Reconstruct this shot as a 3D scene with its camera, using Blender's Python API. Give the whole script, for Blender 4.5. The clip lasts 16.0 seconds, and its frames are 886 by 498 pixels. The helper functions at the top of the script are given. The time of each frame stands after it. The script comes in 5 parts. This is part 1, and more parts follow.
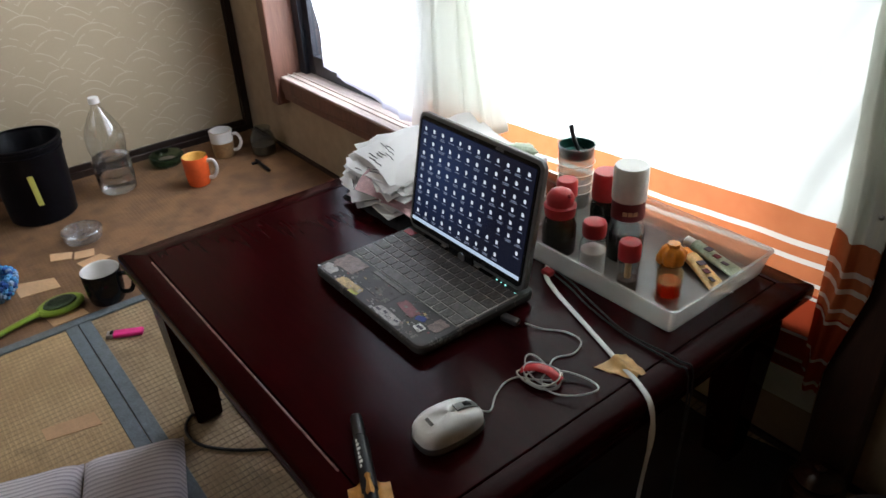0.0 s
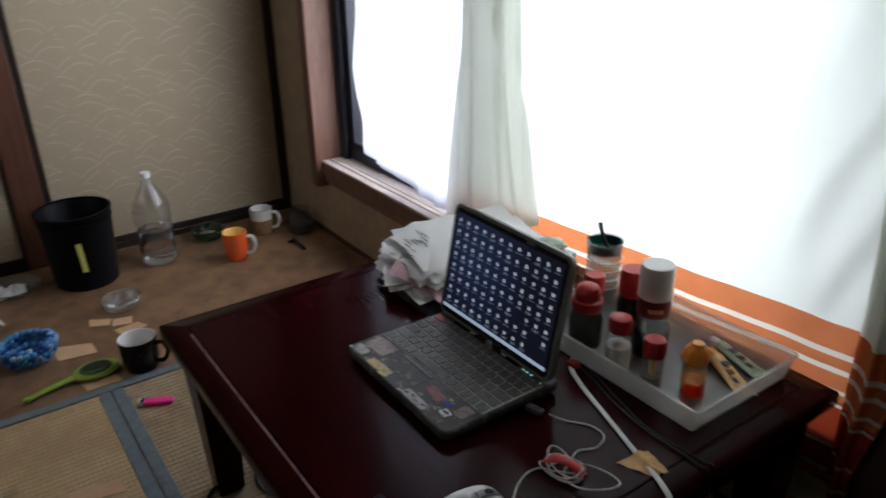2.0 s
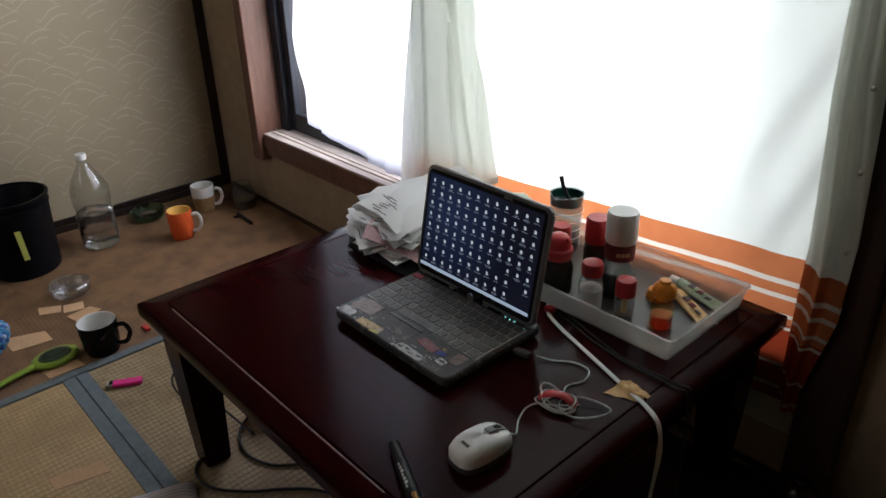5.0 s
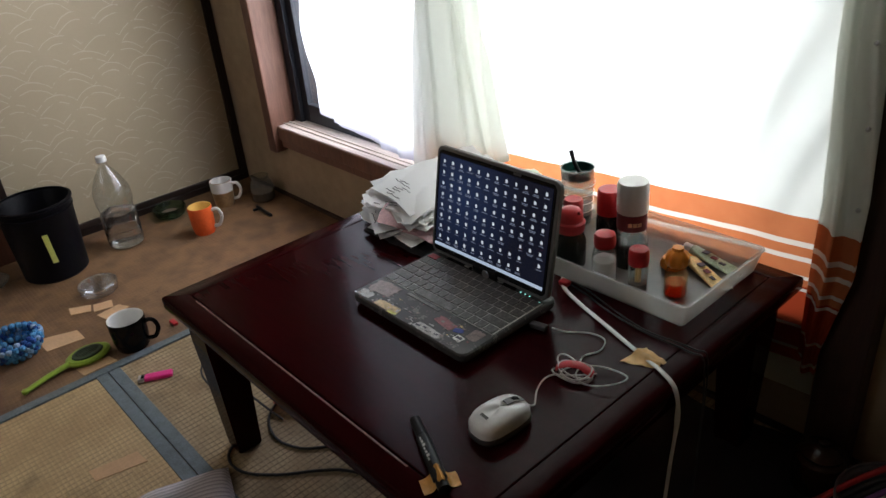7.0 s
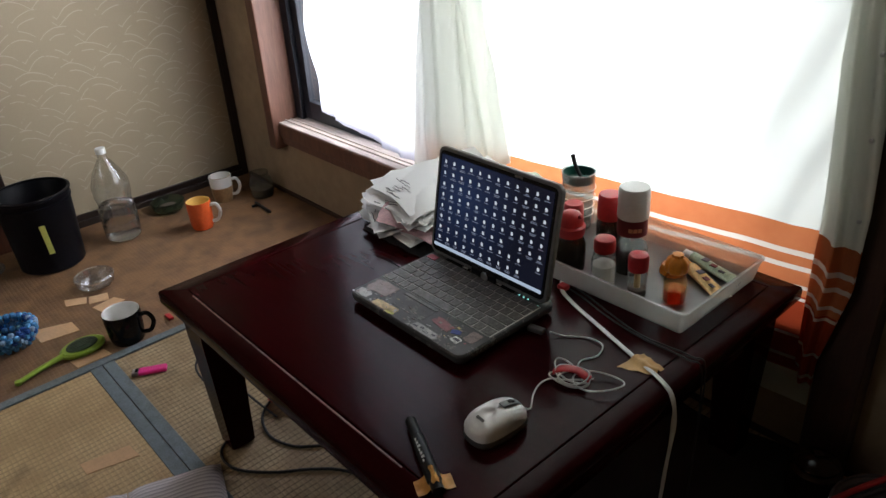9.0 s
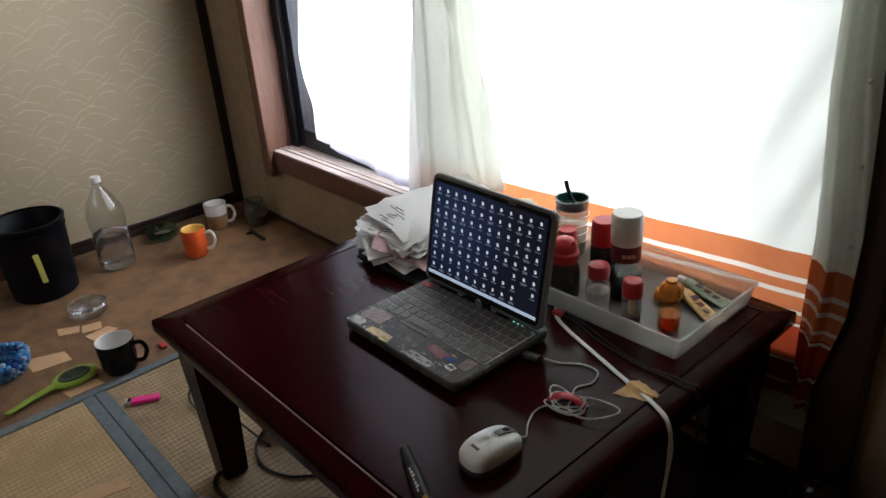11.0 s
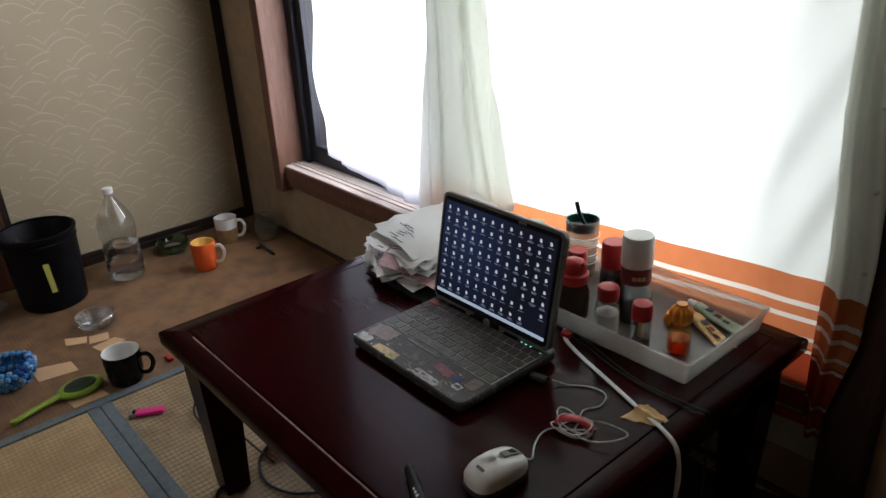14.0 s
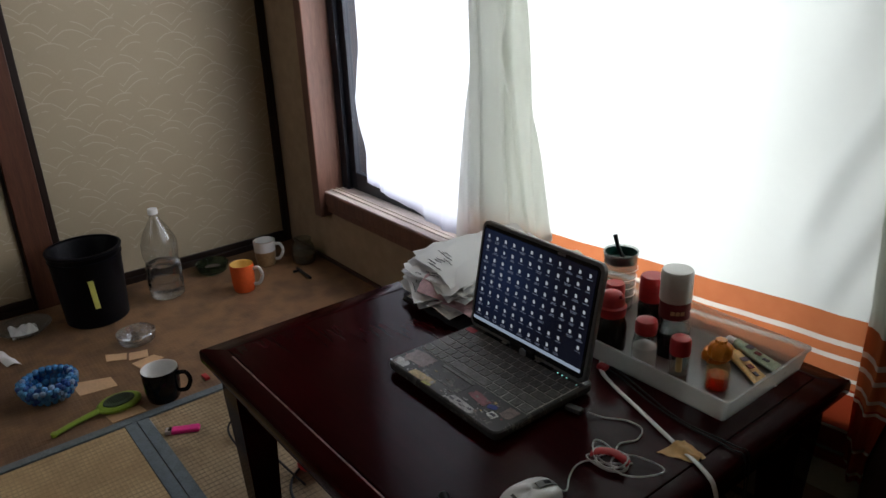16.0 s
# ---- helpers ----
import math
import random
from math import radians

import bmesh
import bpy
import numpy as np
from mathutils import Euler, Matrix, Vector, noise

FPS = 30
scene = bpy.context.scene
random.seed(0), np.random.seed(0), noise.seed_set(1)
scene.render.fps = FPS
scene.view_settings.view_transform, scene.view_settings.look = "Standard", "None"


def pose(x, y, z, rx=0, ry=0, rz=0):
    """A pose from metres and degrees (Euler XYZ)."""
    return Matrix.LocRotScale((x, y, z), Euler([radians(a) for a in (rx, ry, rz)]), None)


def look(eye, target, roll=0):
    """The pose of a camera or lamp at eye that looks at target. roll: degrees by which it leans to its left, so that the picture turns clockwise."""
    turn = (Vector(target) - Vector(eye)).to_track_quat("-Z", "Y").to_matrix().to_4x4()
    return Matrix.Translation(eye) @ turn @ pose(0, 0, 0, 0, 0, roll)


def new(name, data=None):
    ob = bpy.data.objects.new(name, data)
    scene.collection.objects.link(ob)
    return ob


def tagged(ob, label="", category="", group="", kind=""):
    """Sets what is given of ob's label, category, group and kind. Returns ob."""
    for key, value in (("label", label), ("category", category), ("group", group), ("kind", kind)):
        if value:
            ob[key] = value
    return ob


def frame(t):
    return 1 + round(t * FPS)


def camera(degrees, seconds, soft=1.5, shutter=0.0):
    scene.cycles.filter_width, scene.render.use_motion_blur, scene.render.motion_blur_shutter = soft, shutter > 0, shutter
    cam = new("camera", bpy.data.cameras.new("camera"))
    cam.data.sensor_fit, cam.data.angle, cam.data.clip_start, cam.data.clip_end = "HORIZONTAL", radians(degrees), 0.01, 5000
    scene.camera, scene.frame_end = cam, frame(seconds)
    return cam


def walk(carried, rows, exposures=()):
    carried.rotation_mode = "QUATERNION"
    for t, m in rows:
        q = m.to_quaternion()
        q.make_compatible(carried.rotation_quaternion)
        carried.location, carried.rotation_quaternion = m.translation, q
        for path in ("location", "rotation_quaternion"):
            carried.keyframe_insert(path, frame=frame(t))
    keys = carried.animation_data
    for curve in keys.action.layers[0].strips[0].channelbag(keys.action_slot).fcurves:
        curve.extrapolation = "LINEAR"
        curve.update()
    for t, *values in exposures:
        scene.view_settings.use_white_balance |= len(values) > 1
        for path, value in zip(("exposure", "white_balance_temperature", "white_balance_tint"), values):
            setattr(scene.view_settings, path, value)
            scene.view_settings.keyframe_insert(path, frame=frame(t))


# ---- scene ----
cam = camera(62.0, 16.0, shutter=0.5)
PATH = [
    (0, (2.52, -0.951, 1.014), (1.153, 0.081, -0.018), -2.8),
    (0.5, (2.507, -0.947, 1.024), (1.182, 0.102, -0.046), -1.6),
    (1, (2.516, -0.952, 1.022), (1.124, 0.046, -0.011), -2.0),
    (1.5, (2.529, -0.95, 1.034), (1.063, 0.075, 0.138), -3.4),
    (1.8, (2.549, -0.956, 1.033), (1.061, 0.095, 0.208), -2.4),
    (2, (2.543, -0.977, 1.042), (1.053, 0.065, 0.209), -0.9),
    (2.5, (2.526, -1.08, 1.054), (0.896, -0.229, 0.266), 7.3),
    (2.8, (2.389, -1.116, 1.04), (0.81, -0.247, 0.172), 9.0),
    (3, (2.315, -1.1, 1.033), (0.861, -0.109, 0.082), 11.2),
    (3.5, (2.401, -1.061, 1.052), (1.037, 0.088, 0.147), 1.7),
    (3.6, (2.433, -1.068, 1.057), (1.062, 0.095, 0.18), 0.8),
    (6, (2.531, -1.093, 1.045), (1.242, 0.091, 0.077), -2.6),
    (6.5, (2.523, -1.09, 1.062), (1.25, 0.098, 0.078), -3.2),
    (7, (2.55, -1.092, 1.049), (1.195, 0.037, 0.106), -5.4),
    (7.5, (2.55, -1.091, 1.048), (1.201, 0.031, 0.087), -5.5),
    (8, (2.549, -1.095, 1.05), (1.194, 0.029, 0.102), -4.6),
    (10.5, (2.54, -1.088, 1.04), (1.194, 0.062, 0.109), -3.2),
    (11, (2.546, -1.09, 1.048), (1.182, 0.079, 0.169), -3.9),
    (11.5, (2.543, -1.087, 1.044), (1.183, 0.089, 0.17), -3.7),
    (12, (2.542, -1.091, 1.043), (1.173, 0.093, 0.192), -3.1),
    (12.5, (2.542, -1.091, 1.033), (1.196, 0.08, 0.129), -2.1),
    (13, (2.54, -1.089, 1.031), (1.187, 0.069, 0.12), -2.3),
    (13.5, (2.541, -1.088, 1.037), (1.181, 0.078, 0.147), -2.3),
    (14, (2.543, -1.089, 1.045), (1.149, 0.079, 0.214), -2.9),
    (14.5, (2.541, -1.089, 1.045), (1.141, 0.07, 0.209), -3.2),
    (15, (2.528, -1.086, 1.036), (1.165, 0.084, 0.157), -1.9),
    (15.5, (2.531, -1.096, 1.048), (1.102, 0.043, 0.235), -2.6),
    (16, (2.545, -1.107, 1.048), (1.074, 0.018, 0.294), -2.2),
]
walk(cam, [(t, look(eye, target, roll)) for t, eye, target, roll in PATH], exposures=[(t, stops, 6000 if 1.6 < t < 3.6 else 6160 if t < 1.6 else 6300, 10) for t, stops in (
    (0.0, 0.65), (0.5, 0.8), (1.0, 0.88), (1.5, 0.28), (2.0, -0.1), (2.5, 0.14), (2.8, 0.44), (3.0, 0.44), (3.5, -0.08), (6.0, 0.12), (6.5, 0.5), (7.0, 0.3), (8.0, 0.34), (11.0, 0.26), (11.5, 0.26), (12.5, 0.06), (13.5, 0.12), (14.5, 0.03), (15.5, -0.06), (16.0, -0.42))])

# ---- light ----
world = bpy.data.worlds.new("sky")
scene.world = world
world.use_nodes = True
wn = world.node_tree
sky = wn.nodes.new("ShaderNodeTexSky")
sky.sky_type, sky.sun_disc = "NISHITA", False
sky.sun_elevation, sky.sun_rotation = radians(50), radians(20)
wn.links.new(sky.outputs[0], wn.nodes["Background"].inputs[0])
wn.nodes["Background"].inputs[1].default_value = 0.15


def area(name, m, sx, sy, power, colour):
    lamp = bpy.data.lights.new(name, "AREA")
    lamp.shape, lamp.size, lamp.size_y, lamp.energy, lamp.color = "RECTANGLE", sx, sy, power, colour
    ob = new(name, lamp)
    ob.matrix_world = m
    return ob


# daylight of the sky in the window's opening
area("window_daylight", look((1.12, 0.42, 1.05), (1.12, -1.0, 0.95)), 1.5, 1.5, 41.0, (0.96, 0.985, 1.0))
# fill lamp added behind the camera to brighten the room; no opening is there
area("room_fill", look((0.85, -3.1, 1.8), (0.60, 0.0, 0.3)), 1.4, 1.0, 6.0, (0.97, 0.98, 1.0))


# ---- materials ----
def mat(name, colour, rough=0.6, metal=0.0, vary=0.12, scale=30.0, bump=0.0, bscale=None, coat=0.0, stretch=(1, 1, 1), dark=None,
        spec=0.5, trans=0.0, ior=1.45, glow=None):
    """A principled surface with two scales of variation in colour and roughness, and a fine relief."""
    m = bpy.data.materials.new(name)
    m.use_nodes = True
    nt = m.node_tree
    n, l = nt.nodes, nt.links
    b = n["Principled BSDF"]
    b.inputs["Roughness"].default_value = rough
    b.inputs["Metallic"].default_value = metal
    b.inputs["Coat Weight"].default_value = coat
    b.inputs["Specular IOR Level"].default_value = spec
    b.inputs["Transmission Weight"].default_value = trans
    b.inputs["IOR"].default_value = ior
    c = (*colour, 1)
    if vary:
        co = n.new("ShaderNodeTexCoord")
        mp = n.new("ShaderNodeMapping")
        mp.inputs["Scale"].default_value = stretch
        l.new(co.outputs["Object"], mp.inputs[0])
        fine, wide = n.new("ShaderNodeTexNoise"), n.new("ShaderNodeTexNoise")
        fine.inputs["Scale"].default_value, wide.inputs["Scale"].default_value = scale * 6, scale
        fine.inputs["Detail"].default_value, wide.inputs["Detail"].default_value = 4, 5
        l.new(mp.outputs[0], fine.inputs[0]), l.new(mp.outputs[0], wide.inputs[0])
        add = n.new("ShaderNodeMath")
        add.operation = "ADD"
        l.new(fine.outputs[0], add.inputs[0]), l.new(wide.outputs[0], add.inputs[1])
        ramp = n.new("ShaderNodeMapRange")
        ramp.inputs["From Min"].default_value, ramp.inputs["From Max"].default_value = 0.65, 1.35
        l.new(add.outputs[0], ramp.inputs[0])
        mix = n.new("ShaderNodeMix")
        mix.data_type = "RGBA"
        low = dark or tuple(v * (1 - vary) for v in colour)
        mix.inputs[6].default_value = (*low, 1)
        mix.inputs[7].default_value = (*[min(1, v * (1 + vary)) for v in colour], 1)
        l.new(ramp.outputs[0], mix.inputs[0])
        l.new(mix.outputs[2], b.inputs["Base Color"])
        rr = n.new("ShaderNodeMapRange")
        rr.inputs["To Min"].default_value, rr.inputs["To Max"].default_value = max(0.0, rough - 0.07), min(1.0, rough + 0.07)
        l.new(wide.outputs[0], rr.inputs[0])
        if trans == 0:
            l.new(rr.outputs[0], b.inputs["Roughness"])
        if bump:
            bp = n.new("ShaderNodeBump")
            bp.inputs["Strength"].default_value, bp.inputs["Distance"].default_value = bump, 0.002
            src = fine
            if bscale:
                src = n.new("ShaderNodeTexNoise")
                src.inputs["Scale"].default_value = bscale
                l.new(mp.outputs[0], src.inputs[0])
            l.new(src.outputs[0], bp.inputs["Height"])
            l.new(bp.outputs[0], b.inputs["Normal"])
    else:
        b.inputs["Base Color"].default_value = c
    if glow:
        b.inputs["Emission Color"].default_value = (*glow[0], 1)
        b.inputs["Emission Strength"].default_value = glow[1]
    return m


class Nodes:
    """Short hand for building a node material."""

    def __init__(self, name):
        self.m = bpy.data.materials.new(name)
        self.m.use_nodes = True
        self.n, self.l = self.m.node_tree.nodes, self.m.node_tree.links
        self.b = self.n["Principled BSDF"]

    def put(self, kind, **values):
        node = self.n.new(kind)
        for key, value in values.items():
            node.inputs[key].default_value = value
        return node

    def math(self, op, a, b=0.0):
        node = self.n.new("ShaderNodeMath")
        node.operation = op
        for i, v in enumerate((a, b)):
            if isinstance(v, (int, float)):
                node.inputs[i].default_value = v
            else:
                self.l.new(v, node.inputs[i])
        return node.outputs[0]

    def mix(self, f, a, b):
        node = self.n.new("ShaderNodeMix")
        node.data_type = "RGBA"
        if isinstance(f, (int, float)):
            node.inputs[0].default_value = f
        else:
            self.l.new(f, node.inputs[0])
        for i, v in ((6, a), (7, b)):
            if isinstance(v, tuple):
                node.inputs[i].default_value = (*v, 1)
            else:
                self.l.new(v, node.inputs[i])
        return node.outputs[2]

    def xyz(self):
        co = self.n.new("ShaderNodeTexCoord")
        sep = self.n.new("ShaderNodeSeparateXYZ")
        self.l.new(co.outputs["Object"], sep.inputs[0])
        return co.outputs["Object"], sep.outputs[0], sep.outputs[1], sep.outputs[2]

    def noise(self, vec, scale, detail=4.0):
        node = self.put("ShaderNodeTexNoise", Scale=scale, Detail=detail)
        self.l.new(vec, node.inputs[0])
        return node.outputs[0]

    def relief(self, height, strength, distance):
        bp = self.put("ShaderNodeBump", Strength=strength, Distance=distance)
        self.l.new(height, bp.inputs["Height"])
        self.l.new(bp.outputs[0], self.b.inputs["Normal"])


def tatami(name, light, shade, along, bold):
    """Woven rush: ribs across the mat, a warp grid, stains and wear."""
    k = Nodes(name)
    vec, x, y, z = k.xyz()
    u, v = (x, y) if along == "x" else (y, x)
    slip = k.math("MULTIPLY", k.math("SUBTRACT", k.noise(vec, 22.0), 0.5), 0.006)
    rib = k.math("SINE", k.math("MULTIPLY", k.math("ADD", u, slip), 2 * math.pi / 0.0105))
    rows = k.math("SINE", k.math("MULTIPLY", k.math("ADD", v, slip), 2 * math.pi / 0.0145))
    def ridge(wave, low):
        node = k.put("ShaderNodeMapRange", **{"From Min": low, "From Max": 1.0})
        k.l.new(wave, node.inputs[0])
        return node.outputs[0]
    tick = k.math("MAXIMUM", ridge(rows, 0.45), k.math("MULTIPLY", ridge(rib, 0.35), 0.55))
    wide, mid, fine = k.noise(vec, 4.5), k.noise(vec, 17.0), k.noise(vec, 160.0)
    wear = k.math("MULTIPLY", k.math("ADD", wide, mid), 0.5)
    f = k.put("ShaderNodeMapRange", **{"From Min": 0.40, "From Max": 0.58})
    k.l.new(wear, f.inputs[0])
    base = k.mix(f.outputs[0], shade, light)
    worn = k.put("ShaderNodeMapRange", **{"From Min": 0.34, "From Max": 0.56})
    k.l.new(k.math("MULTIPLY", k.math("ADD", mid, k.noise(vec, 75.0)), 0.5), worn.inputs[0])
    weave = k.math("MULTIPLY", tick, k.math("MULTIPLY", worn.outputs[0], bold))
    c = k.mix(weave, base, tuple(0.30 * s for s in shade))
    spots = k.put("ShaderNodeMapRange", **{"From Min": 0.60, "From Max": 0.72, "To Max": 0.5})
    k.l.new(k.noise(vec, 11.0, 6.0), spots.inputs[0])
    c = k.mix(spots.outputs[0], c, tuple(0.35 * q for q in shade))
    c = k.mix(k.math("MULTIPLY", fine, 0.35), c, tuple(0.6 * s for s in shade))
    k.l.new(c, k.b.inputs["Base Color"])
    k.b.inputs["Roughness"].default_value = 0.62
    k.relief(k.math("ADD", k.math("MULTIPLY", rib, 0.35), k.math("MULTIPLY", tick, -0.8)), 0.5, 0.0012)
    return k.m


def wave_paper():
    """Sliding-door paper printed with rows of thin pale wave arcs."""
    k = Nodes("wave_paper")
    vec, x, y, z = k.xyz()
    w, h = 0.125, 0.058
    warp = k.math("MULTIPLY", k.math("SUBTRACT", k.noise(vec, 7.0), 0.5), 0.030)
    zz = k.math("ADD", z, warp)
    arcs = None
    for shift in (0, 1):
        v = k.math("ADD", k.math("DIVIDE", zz, h * 2), 0.5 * shift)
        row = k.math("FRACT", v)
        u = k.math("SUBTRACT", k.math("FRACT", k.math("ADD", k.math("DIVIDE", y, w), 0.5 * shift + 20)), 0.5)
        top = k.math("SUBTRACT", 0.62, k.math("MULTIPLY", k.math("MULTIPLY", u, u), 1.15))
        for gap in (0.0, 0.21):
            d = k.math("ABSOLUTE", k.math("SUBTRACT", row, k.math("SUBTRACT", top, gap)))
            line = k.math("LESS_THAN", d, 0.014)
            arcs = line if arcs is None else k.math("MAXIMUM", arcs, line)
    faint = k.math("MULTIPLY", arcs, k.math("MULTIPLY", k.math("GREATER_THAN", k.noise(vec, 16.0), 0.47), 0.27))
    wide = k.noise(vec, 2.2)
    base = k.mix(wide, (0.36, 0.287, 0.182), (0.49, 0.408, 0.28))
    base = k.mix(k.math("MULTIPLY", k.noise(vec, 190.0), 0.3), base, (0.30, 0.25, 0.16))
    k.l.new(k.mix(faint, base, (0.78, 0.70, 0.54)), k.b.inputs["Base Color"])
    k.b.inputs["Roughness"].default_value = 0.7
    k.relief(k.math("ADD", arcs, k.noise(vec, 120.0)), 0.25, 0.0008)
    return k.m


def cloth(name, colour, through_part, clear=0.0, stripes=False):
    """Thin curtain cloth that lets daylight through; stripes: an orange band with white lines near the hem."""
    k = Nodes(name)
    vec, x, y, z = k.xyz()
    weave = k.math("MULTIPLY", k.math("SINE", k.math("MULTIPLY", x, 5200.0)), k.math("SINE", k.math("MULTIPLY", z, 5200.0)))
    c = k.mix(k.noise(vec, 6.0), tuple(0.93 * v for v in colour), colour)
    c = k.mix(k.math("MULTIPLY", k.noise(vec, 70.0), 0.15), c, tuple(0.8 * v for v in colour))
    if stripes:
        h = k.math("SUBTRACT", z, k.math("MULTIPLY", k.math("SUBTRACT", x, 2.13), 0.060))

        def band(lo, hi):
            return k.math("MULTIPLY", k.math("GREATER_THAN", h, lo), k.math("LESS_THAN", h, hi))
        orange = k.mix(k.noise(vec, 40.0), (0.46, 0.140, 0.052), (0.53, 0.180, 0.072))
        c = k.mix(band(0.19, 0.471), c, orange)
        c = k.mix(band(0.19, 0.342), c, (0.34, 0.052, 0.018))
        for lo, hi in ((0.416, 0.426), (0.389, 0.398), (0.355, 0.362), (0.332, 0.338), (0.258, 0.264), (0.212, 0.219)):
            c = k.mix(band(lo, hi), c, (0.66, 0.60, 0.52))
    d, t = k.put("ShaderNodeBsdfDiffuse"), k.put("ShaderNodeBsdfTranslucent")
    k.l.new(c, d.inputs[0]), k.l.new(c, t.inputs[0])
    bp = k.put("ShaderNodeBump", Strength=0.15, Distance=0.0006)
    k.l.new(weave, bp.inputs["Height"])
    k.l.new(bp.outputs[0], d.inputs["Normal"])
    m1 = k.put("ShaderNodeMixShader", Fac=through_part)
    k.l.new(d.outputs[0], m1.inputs[1]), k.l.new(t.outputs[0], m1.inputs[2])
    m2 = k.put("ShaderNodeMixShader", Fac=clear)
    tr = k.put("ShaderNodeBsdfTransparent")
    k.l.new(m1.outputs[0], m2.inputs[1]), k.l.new(tr.outputs[0], m2.inputs[2])
    k.l.new(m2.outputs[0], k.n["Material Output"].inputs[0])
    return k.m


def lacquer():
    """Dark red-brown lacquered wood with grain, fine scratches and a dusty haze."""
    k = Nodes("lacquer")
    vec, x, y, z = k.xyz()
    mp = k.put("ShaderNodeMapping", Scale=(2.0, 22.0, 20.0))
    k.l.new(vec, mp.inputs[0])
    grain = k.noise(mp.outputs[0], 5.0, 2.0)
    c = k.mix(grain, (0.018, 0.0013, 0.0018), (0.029, 0.0021, 0.0030))
    k.l.new(c, k.b.inputs["Base Color"])
    rr = k.put("ShaderNodeMapRange", **{"To Min": 0.14, "To Max": 0.17})
    k.l.new(k.noise(vec, 7.0, 2.0), rr.inputs[0])
    k.b.inputs["Specular IOR Level"].default_value = 0.055
    k.l.new(rr.outputs[0], k.b.inputs["Roughness"])
    return k.m


def stripe_cloth():
    k = Nodes("ticking")
    vec, x, y, z = k.xyz()
    s = k.math("SINE", k.math("MULTIPLY", x, 2 * math.pi / 0.011))
    c = k.mix(k.math("GREATER_THAN", s, 0.35), (0.72, 0.68, 0.70), (0.44, 0.41, 0.44))
    c = k.mix(k.math("MULTIPLY", k.noise(vec, 25.0), 0.4), c, (0.56, 0.52, 0.53))
    k.l.new(c, k.b.inputs["Base Color"])
    k.b.inputs["Roughness"].default_value = 0.9
    k.relief(k.math("ADD", s, k.noise(vec, 200.0)), 0.4, 0.001)
    return k.m


def keyboard_plastic():
    """Worn grey-black plastic with rubbed patches."""
    k = Nodes("laptop_plastic")
    vec, x, y, z = k.xyz()
    rub = k.math("GREATER_THAN", k.math("ADD", k.noise(vec, 45.0), k.math("MULTIPLY", k.noise(vec, 260.0), 0.6)), 0.93)
    c = k.mix(k.noise(vec, 20.0), (0.055, 0.055, 0.053), (0.105, 0.102, 0.097))
    c = k.mix(k.math("MULTIPLY", rub, 0.6), c, (0.26, 0.24, 0.22))
    k.l.new(c, k.b.inputs["Base Color"])
    k.b.inputs["Roughness"].default_value = 0.55
    k.b.inputs["Specular IOR Level"].default_value = 0.22
    k.relief(k.noise(vec, 500.0), 0.35, 0.0005)
    return k.m


def screen_picture():
    """A lit desktop: deep navy with a soft blue bloom."""
    k = Nodes("screen_picture")
    vec, x, y, z = k.xyz()
    dx, dz = k.math("SUBTRACT", x, -0.07), k.math("SUBTRACT", z, 0.13)
    r = k.math("SQRT", k.math("ADD", k.math("MULTIPLY", dx, dx), k.math("MULTIPLY", dz, dz)))
    f = k.put("ShaderNodeMapRange", **{"From Min": 0.0, "From Max": 0.14, "To Min": 1.0, "To Max": 0.0})
    k.l.new(r, f.inputs[0])
    c = k.mix(f.outputs[0], (0.012, 0.015, 0.034), (0.032, 0.060, 0.16))
    k.l.new(c, k.b.inputs["Emission Color"])
    k.b.inputs["Emission Strength"].default_value = 0.30
    k.b.inputs["Base Color"].default_value = (0.01, 0.01, 0.012, 1)
    k.b.inputs["Roughness"].default_value = 0.25
    return k.m


def clear(name, colour, rough=0.03, ior=1.45):
    return mat(name, colour, rough, vary=0, trans=1.0, ior=ior)


def thin(name, tint, rough=0.04, body=0.04, colour=(0.75, 0.76, 0.76), gloss=0.028, rims=0.6):
    """Thin-walled clear plastic or glass: mostly see-through, a little milky, with a clear gloss that grows at the rims."""
    k = Nodes(name)
    tr, g, d, t = k.put("ShaderNodeBsdfTransparent"), k.put("ShaderNodeBsdfGlossy", Roughness=rough), k.put("ShaderNodeBsdfDiffuse"), k.put("ShaderNodeBsdfTranslucent")
    tr.inputs[0].default_value = (*tint, 1)
    d.inputs[0].default_value = t.inputs[0].default_value = (*colour, 1)
    dt, a, b = k.put("ShaderNodeMixShader", Fac=0.5), k.put("ShaderNodeMixShader", Fac=body), k.put("ShaderNodeMixShader")
    k.l.new(d.outputs[0], dt.inputs[1]), k.l.new(t.outputs[0], dt.inputs[2])
    k.l.new(tr.outputs[0], a.inputs[1]), k.l.new(dt.outputs[0], a.inputs[2])
    lw = k.put("ShaderNodeLayerWeight", Blend=0.5)
    rim = k.math("ADD", k.math("MULTIPLY", k.math("POWER", lw.outputs["Facing"], 3.0), rims), gloss)
    k.l.new(rim, b.inputs[0])
    k.l.new(a.outputs[0], b.inputs[1]), k.l.new(g.outputs[0], b.inputs[2])
    k.l.new(b.outputs[0], k.n["Material Output"].inputs[0])
    return k.m


